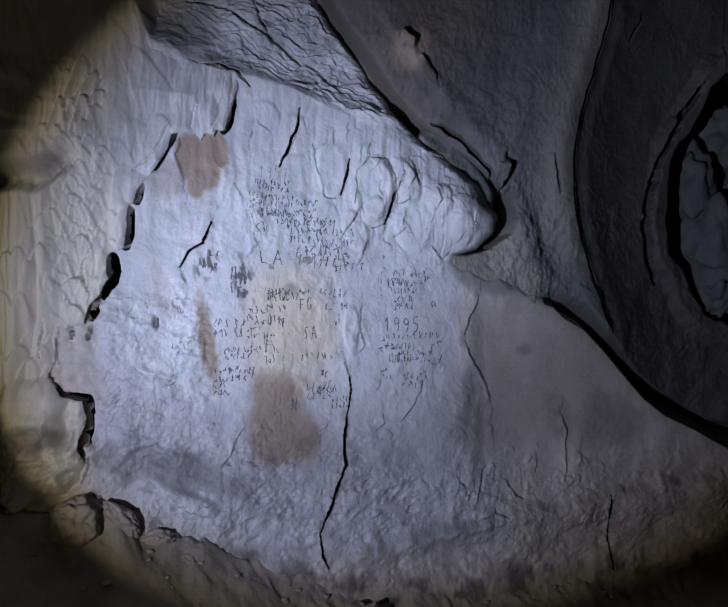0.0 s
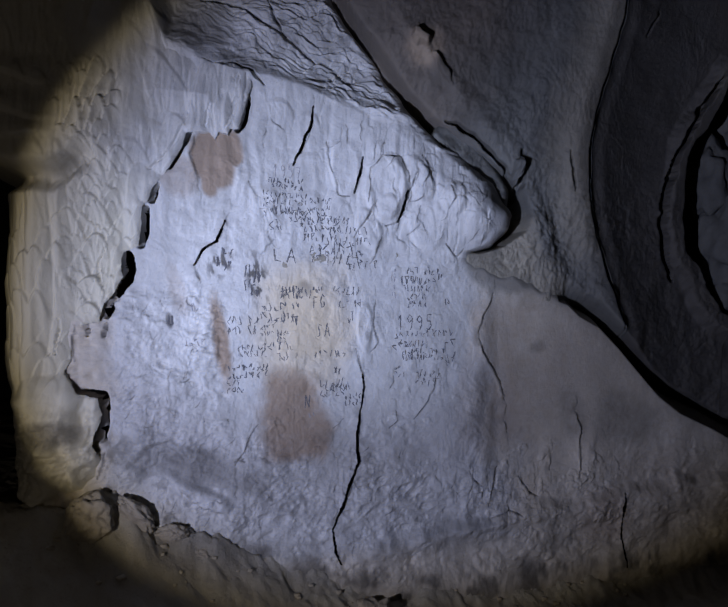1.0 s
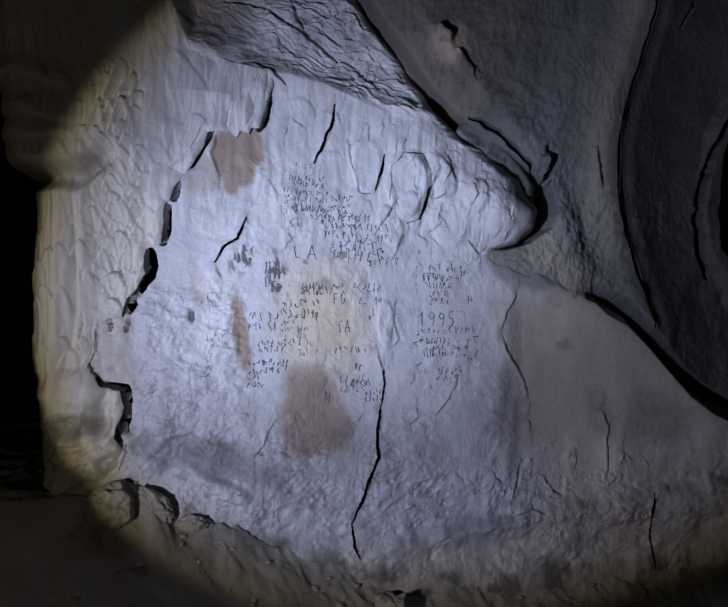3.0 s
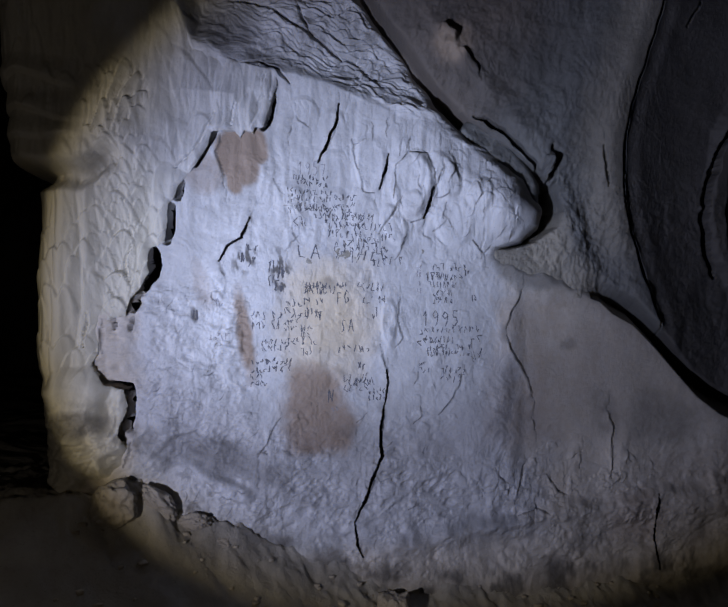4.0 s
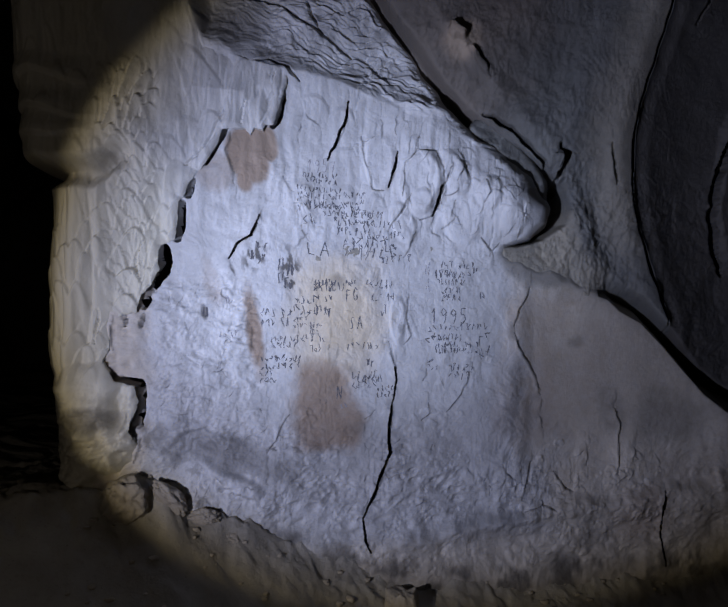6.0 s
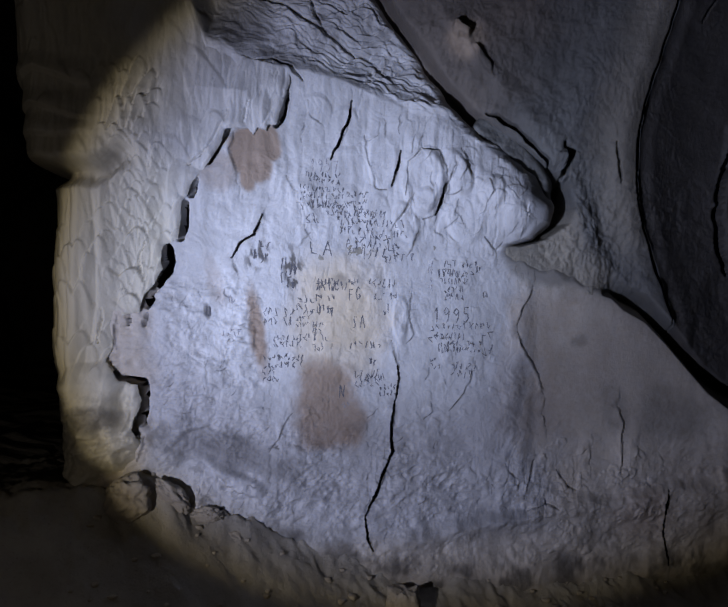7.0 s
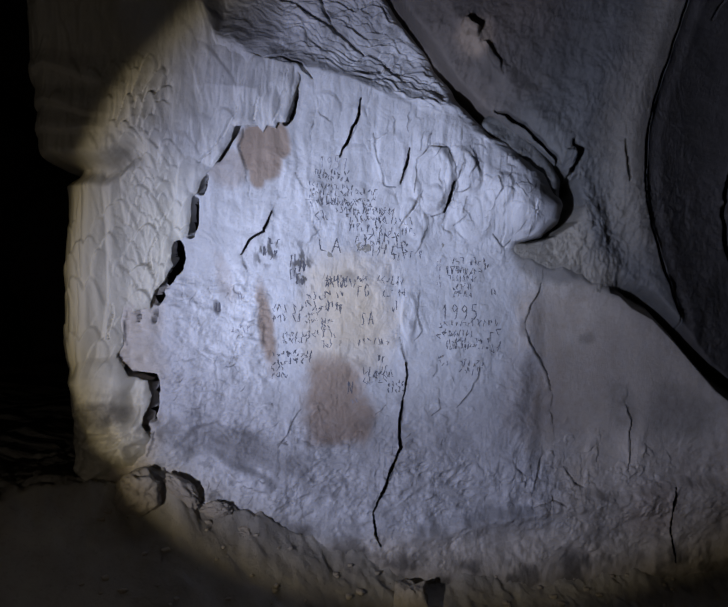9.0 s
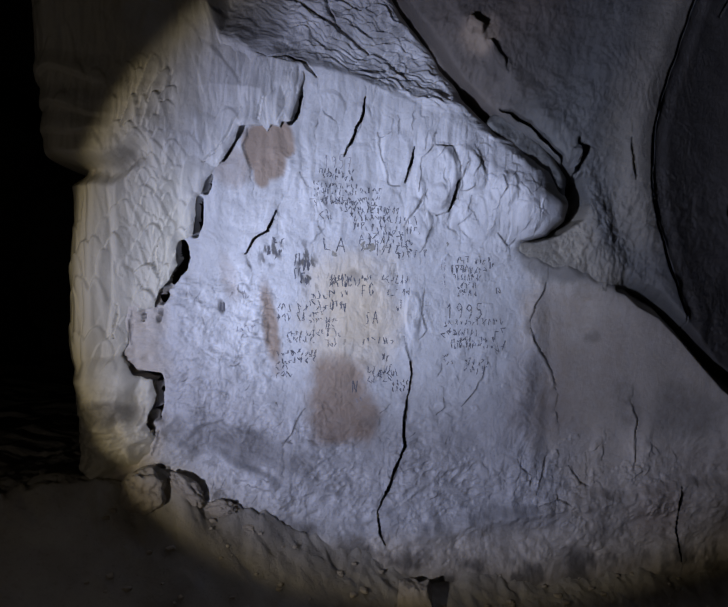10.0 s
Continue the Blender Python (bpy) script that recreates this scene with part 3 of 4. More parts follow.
def wall_stains_and_shade(x, z):
    w = 0.25 * fbm(x * 6, z * 6, 4, 51)

    def blot(cx, cz, rx, rz, turn=0, soft=0.35):
        return smooth(1 + soft, 1 - soft, ellipse(x, z, cx, cz, rx, rz, turn) + w)
    brown = np.maximum.reduce([blot(-0.570, 1.905, 0.088, 0.075, 0, 0.2), blot(-0.585, 1.83, 0.062, 0.09, 14, 0.25), blot(-0.60, 1.765, 0.03, 0.05, 14, 0.35), 0.95 * blot(-0.32, 0.965, 0.12, 0.13, 0, 0.4), 0.9 * blot(-0.29, 0.86, 0.135, 0.12, 0, 0.4),
                               0.55 * blot(-0.70, 1.78, 0.08, 0.08), 1.0 * blot(-0.555, 1.215, 0.028, 0.15, 8, 0.5), 0.4 * blot(0.40, 0.94, 0.09, 0.30, -6, 0.6),
                               0.45 * blot(-0.70, 1.40, 0.03, 0.12, 15, 0.6), 0.6 * blot(1.02, 0.38, 0.16, 0.14, 0, 0.5), 0.35 * blot(1.35, 0.45, 0.35, 0.3, 0, 0.6),
                               0.3 * blot(0.72, 1.05, 0.20, 0.25, 0, 0.6), 0.46 * smooth(0.22, 0.52, x + 0.4 * w) * smooth(0.85, 0.55, x + 0.4 * w) * smooth(0.60, 0.8, z) * smooth(1.45, 1.3, z)])
    tan = np.maximum.reduce([0.82 * blot(-0.27, 1.27, 0.18, 0.26, 0, 0.75), 0.60 * smooth(0.20, 0.62, x + 0.30 * w - 0.1 * smooth(1.1, 0.6, z)) * smooth(1.62, 1.5, z), 0.55 * smooth(0.5, 0.3, z), 0.45 * blot(-0.95, 0.55, 0.3, 0.2, 0, 0.6), 0.6 * smooth(-0.78, -0.98, x + 0.2 * w)])
    streaks = 0.25 + 0.9 * smooth(-0.1, 0.3, fbm(x * 55 + z * 12, z * 16, 3, 109))
    soot = np.maximum.reduce([streaks * blot(-0.44, 1.43, 0.034, 0.09, 10, 0.7), streaks * blot(-0.555, 1.49, 0.045, 0.055, -30, 0.8), 0.6 * blot(-0.27, 1.40, 0.03, 0.03, 0, 0.8), 0.9 * blot(-0.718, 1.285, 0.010, 0.028, 10, 0.5), 0.6 * blot(0.43, 0.93, 0.030, 0.16, -4, 0.8),
                              0.40 * blot(0.86, 0.82, 0.06, 0.14, 15, 0.8), 0.5 * blot(0.70, 1.15, 0.05, 0.03, 20, 0.8), 0.45 * blot(-0.80, 0.84, 0.10, 0.10, 0, 0.7),
                              # shoulder's dark slope and its fold: shade of the uptilted rock put into colour
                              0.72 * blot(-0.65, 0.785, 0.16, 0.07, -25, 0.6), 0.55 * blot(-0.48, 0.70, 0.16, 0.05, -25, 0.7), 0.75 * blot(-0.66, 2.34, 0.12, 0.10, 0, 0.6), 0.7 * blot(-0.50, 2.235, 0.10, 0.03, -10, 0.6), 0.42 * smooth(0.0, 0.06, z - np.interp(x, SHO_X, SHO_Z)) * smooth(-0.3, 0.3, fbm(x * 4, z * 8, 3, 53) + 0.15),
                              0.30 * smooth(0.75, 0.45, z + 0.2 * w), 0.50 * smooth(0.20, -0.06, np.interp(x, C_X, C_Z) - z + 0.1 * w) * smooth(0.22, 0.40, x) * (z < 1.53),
                              0.18 * smooth(0.55, 1.3, x + 0.3 * w), 0.45 * blot(-0.19, 0.83, 0.05, 0.03, 0, 0.8), 0.5 * blot(-0.03, 1.215, 0.02, 0.025, 0, 0.6)])
    speck = smooth(0.05, 0.7, fbm(x * 19, z * 14, 4, 56, 0.65))
    wx, wz = x + 0.02 * fbm(x * 4, z * 4, 2, 5), z + 0.02 * fbm(x * 4, z * 4, 2, 8)
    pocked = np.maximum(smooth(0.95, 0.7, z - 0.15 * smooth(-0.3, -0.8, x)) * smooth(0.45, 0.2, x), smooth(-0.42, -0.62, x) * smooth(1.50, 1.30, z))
    # shade inside the pocks, put into the colour
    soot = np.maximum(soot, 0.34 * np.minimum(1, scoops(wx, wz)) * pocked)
    # the carved recess has its shade in the colour too
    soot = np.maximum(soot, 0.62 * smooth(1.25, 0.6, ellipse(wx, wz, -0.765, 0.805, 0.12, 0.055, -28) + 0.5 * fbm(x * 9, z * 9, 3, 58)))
    soot = np.maximum(soot, 0.6 * speck * (0.34 * smooth(-0.35, -0.7, x) * smooth(1.5, 1.2, z) + 0.36 * smooth(0.95, 0.6, z) * smooth(0.6, 0.3, x) + 0.16))
    soot = np.maximum.reduce([soot, 0.55 * blot(0.88, 0.83, 0.07, 0.16, 12, 0.8), 0.55 * blot(1.15, 0.80, 0.22, 0.14, -10, 0.7), 0.45 * blot(0.40, 0.86, 0.03, 0.10, -4, 0.7), 0.5 * blot(0.78, 0.30, 0.14, 0.05, 0, 0.7),
                              0.52 * blot(0.40, 0.39, 0.62, 0.085, 2, 0.9), 0.5 * blot(-0.72, 0.80, 0.12, 0.05, -25, 0.8), 0.4 * blot(-0.40, 0.62, 0.25, 0.06, -20, 0.8)])
    # darker towards the floor line
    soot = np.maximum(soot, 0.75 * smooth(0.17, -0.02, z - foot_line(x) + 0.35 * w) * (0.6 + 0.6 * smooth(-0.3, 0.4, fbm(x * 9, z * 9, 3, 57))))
    # dark lines along the cracks: shade of the grooves put into the colour
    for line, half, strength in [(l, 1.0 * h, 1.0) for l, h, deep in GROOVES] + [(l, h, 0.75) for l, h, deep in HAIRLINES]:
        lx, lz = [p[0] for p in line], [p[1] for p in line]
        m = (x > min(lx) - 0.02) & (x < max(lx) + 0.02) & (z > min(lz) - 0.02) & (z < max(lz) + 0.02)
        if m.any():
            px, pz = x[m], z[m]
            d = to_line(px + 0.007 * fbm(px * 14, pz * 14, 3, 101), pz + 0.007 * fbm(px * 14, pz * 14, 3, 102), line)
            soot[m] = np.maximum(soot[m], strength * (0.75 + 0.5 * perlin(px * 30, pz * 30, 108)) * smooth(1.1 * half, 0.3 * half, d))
    dish = np.interp(x, [0.30, 0.40, 0.49, 0.60, 0.72, 0.84], [1.50, 1.44, 1.385, 1.375, 1.355, 1.32])
    grey = 0.95 * smooth(-0.03, 0.04, z - dish + 0.12 * w) * smooth(0.28, 0.42, x + 0.1 * w) * smooth(0.95, 0.85, x) * (z < 1.56)
    return {"brown": brown, "tan": tan, "soot": soot, "grey": grey}


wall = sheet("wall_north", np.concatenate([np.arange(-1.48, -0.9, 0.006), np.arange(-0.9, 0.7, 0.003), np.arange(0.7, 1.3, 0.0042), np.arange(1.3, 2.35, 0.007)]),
             np.concatenate([np.arange(-0.15, 0.2, 0.01), np.arange(0.2, 2.55, 0.003), np.arange(2.55, 2.95, 0.01)]), wall_form, PALE, wall_kept, wall_stains_and_shade, contour=slit_edge)
tagged(wall, "pale limestone cave wall with cracks, brown stains and pitted foot", "cave wall", kind="structure")

# ---- flowstone curtain at the wall's outer end ----
CURTAIN = CUR + [(-1.6, 0.62), (-1.6, 2.95), (-0.78, 2.95), (-0.765, 2.40), (-0.735, 2.245), (-0.60, 2.215)]


def curtain_form(x, z):
    d = inside(x + 0.003 * perlin(z * 30, x * 30, 61), z + 0.003 * perlin(z * 30, x * 30, 62), CURTAIN)
    wx, wz = x + 0.015 * fbm(x * 5, z * 5, 2, 63), z + 0.02 * fbm(x * 5, z * 5, 2, 64)
    y = soft_wall(x, z)
    lip = np.maximum.reduce([np.exp(-(to_line(x, z, line) / 0.05) ** 2) for line, slit in HOLLOWS])
    lip = 0.05 + 0.95 * lip
    edge = np.clip((d + 0.007) / (0.023 + 0.05 * (1 - lip)), 0, 1)
    thick = (0.010 + 0.030 * lip) * np.sqrt(1 - (1 - edge) ** 2) + 0.035 * smooth(0.0, 0.22, d)
    y = y + 0.012 - thick + 38 * np.maximum(0, -d - 0.001)
    # fluted column at the outer end, notched into tiers
    col = smooth(-0.96, -1.04, x + 0.02 * perlin(z * 3, x * 0, 66)) * smooth(1.80, 1.72, z) * smooth(1.02, 1.12, z)
    y = y - 0.006 * fbm(wx * 16, wz * 1.3, 3, 65) - 0.002 * col * fbm(wx * 55, wz * 3.0, 2, 67)
    pipes = np.sqrt(np.abs(np.sin(math.pi * (x * 17 + 0.8 * perlin(x * 5, z * 1.6, 68)))))
    y = y - col * (0.014 * pipes + 0.020 * drapes(x, -z, 17, 6.5, 69, 0.5))
    # clustered brows on the upper bulge
    pits = smooth(1.2, 0.5, ellipse(wx, wz, -0.945, 2.02, 0.085, 0.15, -20))
    y = y - pits * (0.034 * drapes(x, -z, 15, 13, 77) + 0.012 * fbm(wx * 9, wz * 9, 3, 78))
    # tiers of overlapping scales with arched brows
    tier = smooth(1.15, 0.75, ellipse(x, z, -0.92, 1.58, 0.13, 0.36)) * (1 - col)
    y = y - tier * (0.023 * drapes(x, -z, 10, 7.5, 21, 1.0) + 0.013 * drapes(x, -z, 21, 17, 22, 1.0) * smooth(-0.84, -0.90, x) + 0.002 * fbm(wx * 30, wz * 12, 2, 23))
    high = smooth(1.75, 1.86, z) * (1 - pits)
    y = y - high * (0.010 * drapes(x, -z, 8, 4.0, 24, 0.8) + 0.005 * drapes(x, z, 19, 6, 25) + 0.002 * fbm(wx * 30, wz * 6, 2, 27))
    bulge = smooth(-1.02, -1.08, x + 0.03 * perlin(x * 9, z * 9, 30))
    for zl in (1.86, 1.94, 2.05):
        y = y - bulge * 0.022 * smooth(0.0, 0.02, z - zl - 0.03 * perlin(x * 7, zl * 9, 29)) * smooth(0.09, 0.02, z - zl)
    block = smooth(0.0, 0.03, np.minimum.reduce([wx + 0.675, -0.51 - wx]))
    y = y - 0.016 * block * smooth(2.16, 2.02, z) * smooth(1.9, 1.97, z) - 0.010 * block * smooth(2.16, 2.02, z) * lobes(wx, wz, 14, 5, 26)
    for line, half, deep in (([(-0.50, 2.17), (-0.505, 2.10), (-0.525, 2.02), (-0.54, 1.965)], 0.005, 0.008), ([(-0.475, 2.19), (-0.478, 2.08)], 0.005, 0.008),
                             ([(-0.66, 2.02), (-0.70, 1.92), (-0.74, 1.85), (-0.79, 1.80)], 0.004, 0.014), ([(-0.60, 2.05), (-0.605, 1.97)], 0.004, 0.012),
                             ([(-0.90, 1.53), (-0.93, 1.47), (-0.915, 1.40)], 0.004, 0.02), ([(-1.03, 1.30), (-1.035, 1.18)], 0.005, 0.02)):
        y = carve(y, x, z, line, half, deep, 0.006)
    # step under the upper bulge
    step = z - (1.765 + 0.07 * smooth(-1.05, -0.95, x) + 0.012 * perlin(x * 9, x * 0, 71))
    y = y - 0.06 * smooth(0.0, 0.05, step) * smooth(-0.86, -1.0, x) + 0.04 * smooth(0.05, -0.0, np.abs(step + 0.02)) * smooth(-0.9, -1.0, x)
    # lumps near the foot
    vx, vz = wx + 0.035 * fbm(x * 5, z * 5, 3, 73), wz + 0.035 * fbm(x * 5, z * 5, 3, 74)
    for cx, cz, rx, rz, rise in ((-1.075, 1.00, 0.10, 0.125, 0.055), (-0.94, 0.985, 0.045, 0.075, 0.030), (-0.925, 0.875, 0.04, 0.05, 0.030), (-1.05, 0.83, 0.11, 0.10, 0.045), (-0.955, 0.79, 0.05, 0.04, 0.028), (-1.11, 0.90, 0.06, 0.05, 0.020)):
        y = y - rise * smooth(1.15, 0.35, ellipse(vx, vz, cx, cz, rx, rz)) ** 0.7
    y = y - smooth(1.08, 0.92, z) * (0.028 * fbm(wx * 8, wz * 8, 4, 72) + 0.018 * plates(fbm(wx * 11, wz * 13, 3, 71), 4) + 0.005 * plates(fbm(wx * 28, wz * 28, 3, 76), 4))
    return y - 0.003 * fbm(wx * 14, wz * 8, 4, 75)


def curtain_undercut(x, z):
    wob = 0.003 * perlin(z * 30, x * 30, 61), 0.003 * perlin(z * 30, x * 30, 62)
    d = inside(x + wob[0], z + wob[1], CURTAIN)
    facing = np.clip((inside(x + wob[0] - 0.004, z + wob[1], CURTAIN) - d) / 0.004, 0, 1)
    return x - 12 * facing * np.clip(-d - 0.001, 0, 0.01)


def near_slit(x, z):
    return np.minimum.reduce([to_line(x, z, line) for line, slit in HOLLOWS]) < 0.035


def curtain_edge(x, z):
    return inside(x + 0.003 * perlin(z * 30, x * 30, 61), z + 0.003 * perlin(z * 30, x * 30, 62), CURTAIN) + np.where(near_slit(x, z), 0.0008, 0.0055)


def curtain_stains_and_shade(x, z):
    w = 0.3 * fbm(x * 6, z * 6, 4, 55)
    # under the bulge: grey stain together with shade put into the colour
    soot = np.maximum(0.5 * smooth(1.2, 0.4, ellipse(x, z, -1.02, 1.79, 0.13, 0.05, 8) + w), 0.7 * smooth(1.3, 0.5, ellipse(x, z, -1.03, 0.92, 0.11, 0.05) + w))
    return {"brown": 0 * x, "tan": 0.45 + 0.6 * w + 0.55 * smooth(-0.70, -0.95, x) - 0.35 * smooth(1.6, 1.9, z) + 0.35 * smooth(1.2, 0.9, z), "soot": soot}


curtain = sheet("flowstone_curtain", np.arange(-1.48, -0.44, 0.0034), np.concatenate([np.arange(0.55, 2.5, 0.0034), np.arange(2.5, 2.95, 0.012)]), curtain_form, FLOW, None, curtain_stains_and_shade, curtain_undercut, curtain_edge)
tagged(curtain, "cream flowstone curtain with tiers of lobes over the cave wall", "flowstone")


# ---- grey rock mass to the right, with the side passage ----
def passage(x, z):
    """Distance outside the mouth of the side passage."""
    return 0.03 * fbm(x * 4, z * 4, 4, 98) - inside(x, z, PASSAGE)


def side_form(x, z):
    over = np.maximum(0, x - np.interp(z, SIL_Z, SIL_X))
    rim = np.exp(-(over / (0.045 + 0.03 * smooth(1.95, 2.06, z) * smooth(2.2, 2.1, z) + 0.02 * smooth(1.58, 1.66, z) * smooth(1.9, 1.82, z))) ** 4) * smooth(1.545, 1.60, z)
    far_back = base(x, z) - 0.005 + 0.055 * np.exp(-(over / 0.16) ** 2) + 0.022 * fbm(x * 1.7, z * 1.7, 3, 81)
    zc = np.interp(x, C_X, C_Z)
    join = smooth(0.95, 0.75, x) * (1 - smooth(0.0, 0.36, z - zc))
    y = far_back * (1 - join) + (soft_wall(x, z) + 0.010 + 0.06 * smooth(-0.02, -0.09, z - zc)) * join + (0.16 + 0.14 * smooth(1.95, 1.85, z)) * rim
    wx, wz = x + 0.02 * fbm(x * 4, z * 4, 2, 82), z + 0.02 * fbm(x * 4, z * 4, 2, 83)
    # the smooth panel beside the long crack, the knobbly slope below the nose
    calm = 1 - 0.6 * smooth(0.55, 0.70, x - 0.25 * (z - 1.9)) * smooth(1.75, 1.95, z)
    y = y - calm * (0.012 * fbm(wx * 4, wz * 4, 3, 84) + 0.006 * plates(fbm(wx * 9, wz * 11, 4, 80), 4) + 0.003 * fbm(wx * 30, wz * 30, 3, 79))
    y = y - 0.006 * smooth(-0.1, 0.3, perlin(x * 4, z * 4, 88)) * drapes(wx, wz, 16, 14, 31)
    slope = np.exp(-ellipse(x, z, 0.72, 1.62, 0.15, 0.36, 22) ** 2)
    y = y - slope * (0.012 * fbm(wx * 18, wz * 11, 3, 85) + 0.014 * drapes(wx + 0.4 * wz, wz, 16, 13, 32) + 0.006 * fbm(wx * 45, wz * 32, 2, 87))
    ridge = to_line(wx, wz, [(0.60, 1.90), (0.68, 1.70), (0.76, 1.50), (0.86, 1.36)])
    y = y - 0.022 * smooth(0.12, 0.0, ridge) + 0.03 * slope * smooth(0.0, 0.10, x - 0.68 + 0.45 * (z - 1.7))
    spine = to_line(wx, wz, [(0.14, 2.43), (0.25, 2.31), (0.36, 2.18), (0.50, 2.04)])
    y = y - 0.022 * smooth(0.07, 0.0, spine) * (0.7 + 0.8 * perlin(x * 12, z * 12, 91))
    dk = x - np.interp(z, K_Z, K_X) + 0.006 * perlin(z * 14, z * 0, 86)
    y = y - 0.025 * np.exp(-((dk + 0.06) / 0.06) ** 2)
    y = y + 0.012 * smooth(0.0, 0.02, dk) + 0.30 * (1 - np.exp(-np.maximum(0, dk) / 0.30)) - 0.03 * smooth(0.02, 0.10, dk)
    y = y + 0.10 * smooth(0.0065, 0.003, np.abs(dk - 0.003) * (1 + 0.5 * perlin(z * 9, z * 0, 85)))
    for line, half, deep in ((BGN, 0.006, 0.03), (HIGH_CRACK, 0.006, 0.03), (PASSAGE_LIP, 0.018, 0.11), (SLOT, 0.015, 0.14), (FLANGE_EDGE, 0.011, 0.10)):
        y = carve(y, x, z, line, half, deep, 0.01)
    # broken knob above the shoulder
    y = y - 0.045 * smooth(1.05, 0.7, ellipse(wx, wz, 0.175, 2.385, 0.040, 0.055, 30) + 0.5 * fbm(x * 16, z * 16, 3, 89)) - 0.025 * smooth(1.0, 0.7, ellipse(wx, wz, 0.255, 2.30, 0.018, 0.06, 32) + 0.5 * fbm(x * 16, z * 16, 3, 90))
    # swollen lip of the passage
    mouth = passage(x, z)
    y = y - 0.07 * smooth(0.11, 0.03, np.abs(mouth - 0.05)) + 0.30 * smooth(0.02, -0.012, mouth)
    y = y + np.where(x > 0.75, 0.35 * smooth(zc + 0.12, zc - 0.02, z) * smooth(0.75, 0.95, x), 0)
    return y


def side_kept(x, z):
    zc = np.interp(x, C_X, C_Z)
    return z > zc - 0.14


def side_stains_and_shade(x, z):
    w = 0.3 * fbm(x * 5, z * 5, 4, 87)
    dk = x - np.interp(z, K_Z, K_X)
    knob_tan = smooth(1.3, 0.5, ellipse(x, z, 0.185, 2.365, 0.075, 0.085) + w)
    tan = 1.0 * knob_tan + 0.8 * smooth(0.08, 0.03, np.abs(passage(x, z) - 0.05)) + 0.75 * smooth(1.3, 0.4, ellipse(x, z, 0.57, 1.58, 0.13, 0.24, 20) + w)
    # paler left of the long crack: torchlight on its ridge put into the colour
    tan = np.maximum(tan, 0.55 * smooth(-0.36, -0.08, dk + 0.1 * w) * (dk < 0) * smooth(1.3, 1.7, z))
    tan = np.maximum(tan, 0.62 * smooth(0.28, 0.05, z - np.interp(x, C_X, C_Z) + 0.1 * w) * smooth(0.95, 0.75, x))
    # beyond the crack, shade is put into the colour; darker beside the shoulder
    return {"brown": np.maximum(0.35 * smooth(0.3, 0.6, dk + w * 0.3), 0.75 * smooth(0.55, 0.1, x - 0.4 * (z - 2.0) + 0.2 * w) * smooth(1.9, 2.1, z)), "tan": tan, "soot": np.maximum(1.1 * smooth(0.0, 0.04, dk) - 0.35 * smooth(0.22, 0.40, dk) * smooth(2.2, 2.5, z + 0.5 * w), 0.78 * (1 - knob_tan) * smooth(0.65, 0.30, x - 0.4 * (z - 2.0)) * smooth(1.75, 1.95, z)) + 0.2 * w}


side = sheet("wall_east", np.concatenate([np.arange(-0.6, 0.0, 0.012), np.arange(0.0, 1.2, 0.0042), np.arange(1.2, 1.8, 0.006), np.arange(1.8, 2.75, 0.009)]), np.concatenate([np.arange(0.45, 2.65, 0.0044), np.arange(2.65, 3.1, 0.012)]), side_form, GREY, side_kept, side_stains_and_shade, contour=lambda x, z: passage(x, z) + 0.012)
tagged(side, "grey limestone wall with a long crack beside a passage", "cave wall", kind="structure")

# ---- flange and knob behind the nose ----
def flange_form(x, z):
    d = inside(x + 0.010, z + 0.008, FLG)
    y = base(x, z) + 0.095 - 0.08 * np.sqrt(1 - (1 - np.clip(d / 0.035, 0, 1)) ** 2)
    return y - 0.010 * fbm(x * 14, z * 14, 3, 95) + 0.25 * np.maximum(0, z - np.interp(x, [0.2, 0.55], [1.98, 1.72]))


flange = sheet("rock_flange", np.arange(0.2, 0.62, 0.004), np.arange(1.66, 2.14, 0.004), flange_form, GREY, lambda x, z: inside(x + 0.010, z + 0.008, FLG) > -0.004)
tagged(flange, "thin grey limestone flange behind the pale nose", "rock")
knob = lump("rock_spur", (0.585, 3.475, 1.915), (0.017, 0.07, 0.055), GREY, seed=4, rough=0.3, turn=(0, 12, 20), detail=4)
tagged(knob, "small grey rock spur beside the pale nose", "rock")

# ---- stones inside the side passage ----
for spot, size, seed in (((1.74, 4.36, 1.98), (0.13, 0.14, 0.20), 2), ((1.83, 4.30, 1.66), (0.17, 0.16, 0.24), 5), ((1.98, 4.50, 2.25), (0.16, 0.15, 0.18), 8), ((1.86, 4.34, 1.42), (0.12, 0.15, 0.14), 11), ((2.1, 4.5, 1.85), (0.18, 0.2, 0.3), 14)):
    tagged(lump("passage_boulder", spot, size, GREY, seed=seed, rough=0.35), "grey boulder wedged inside the side passage", "boulder", group="boulders in the passage")

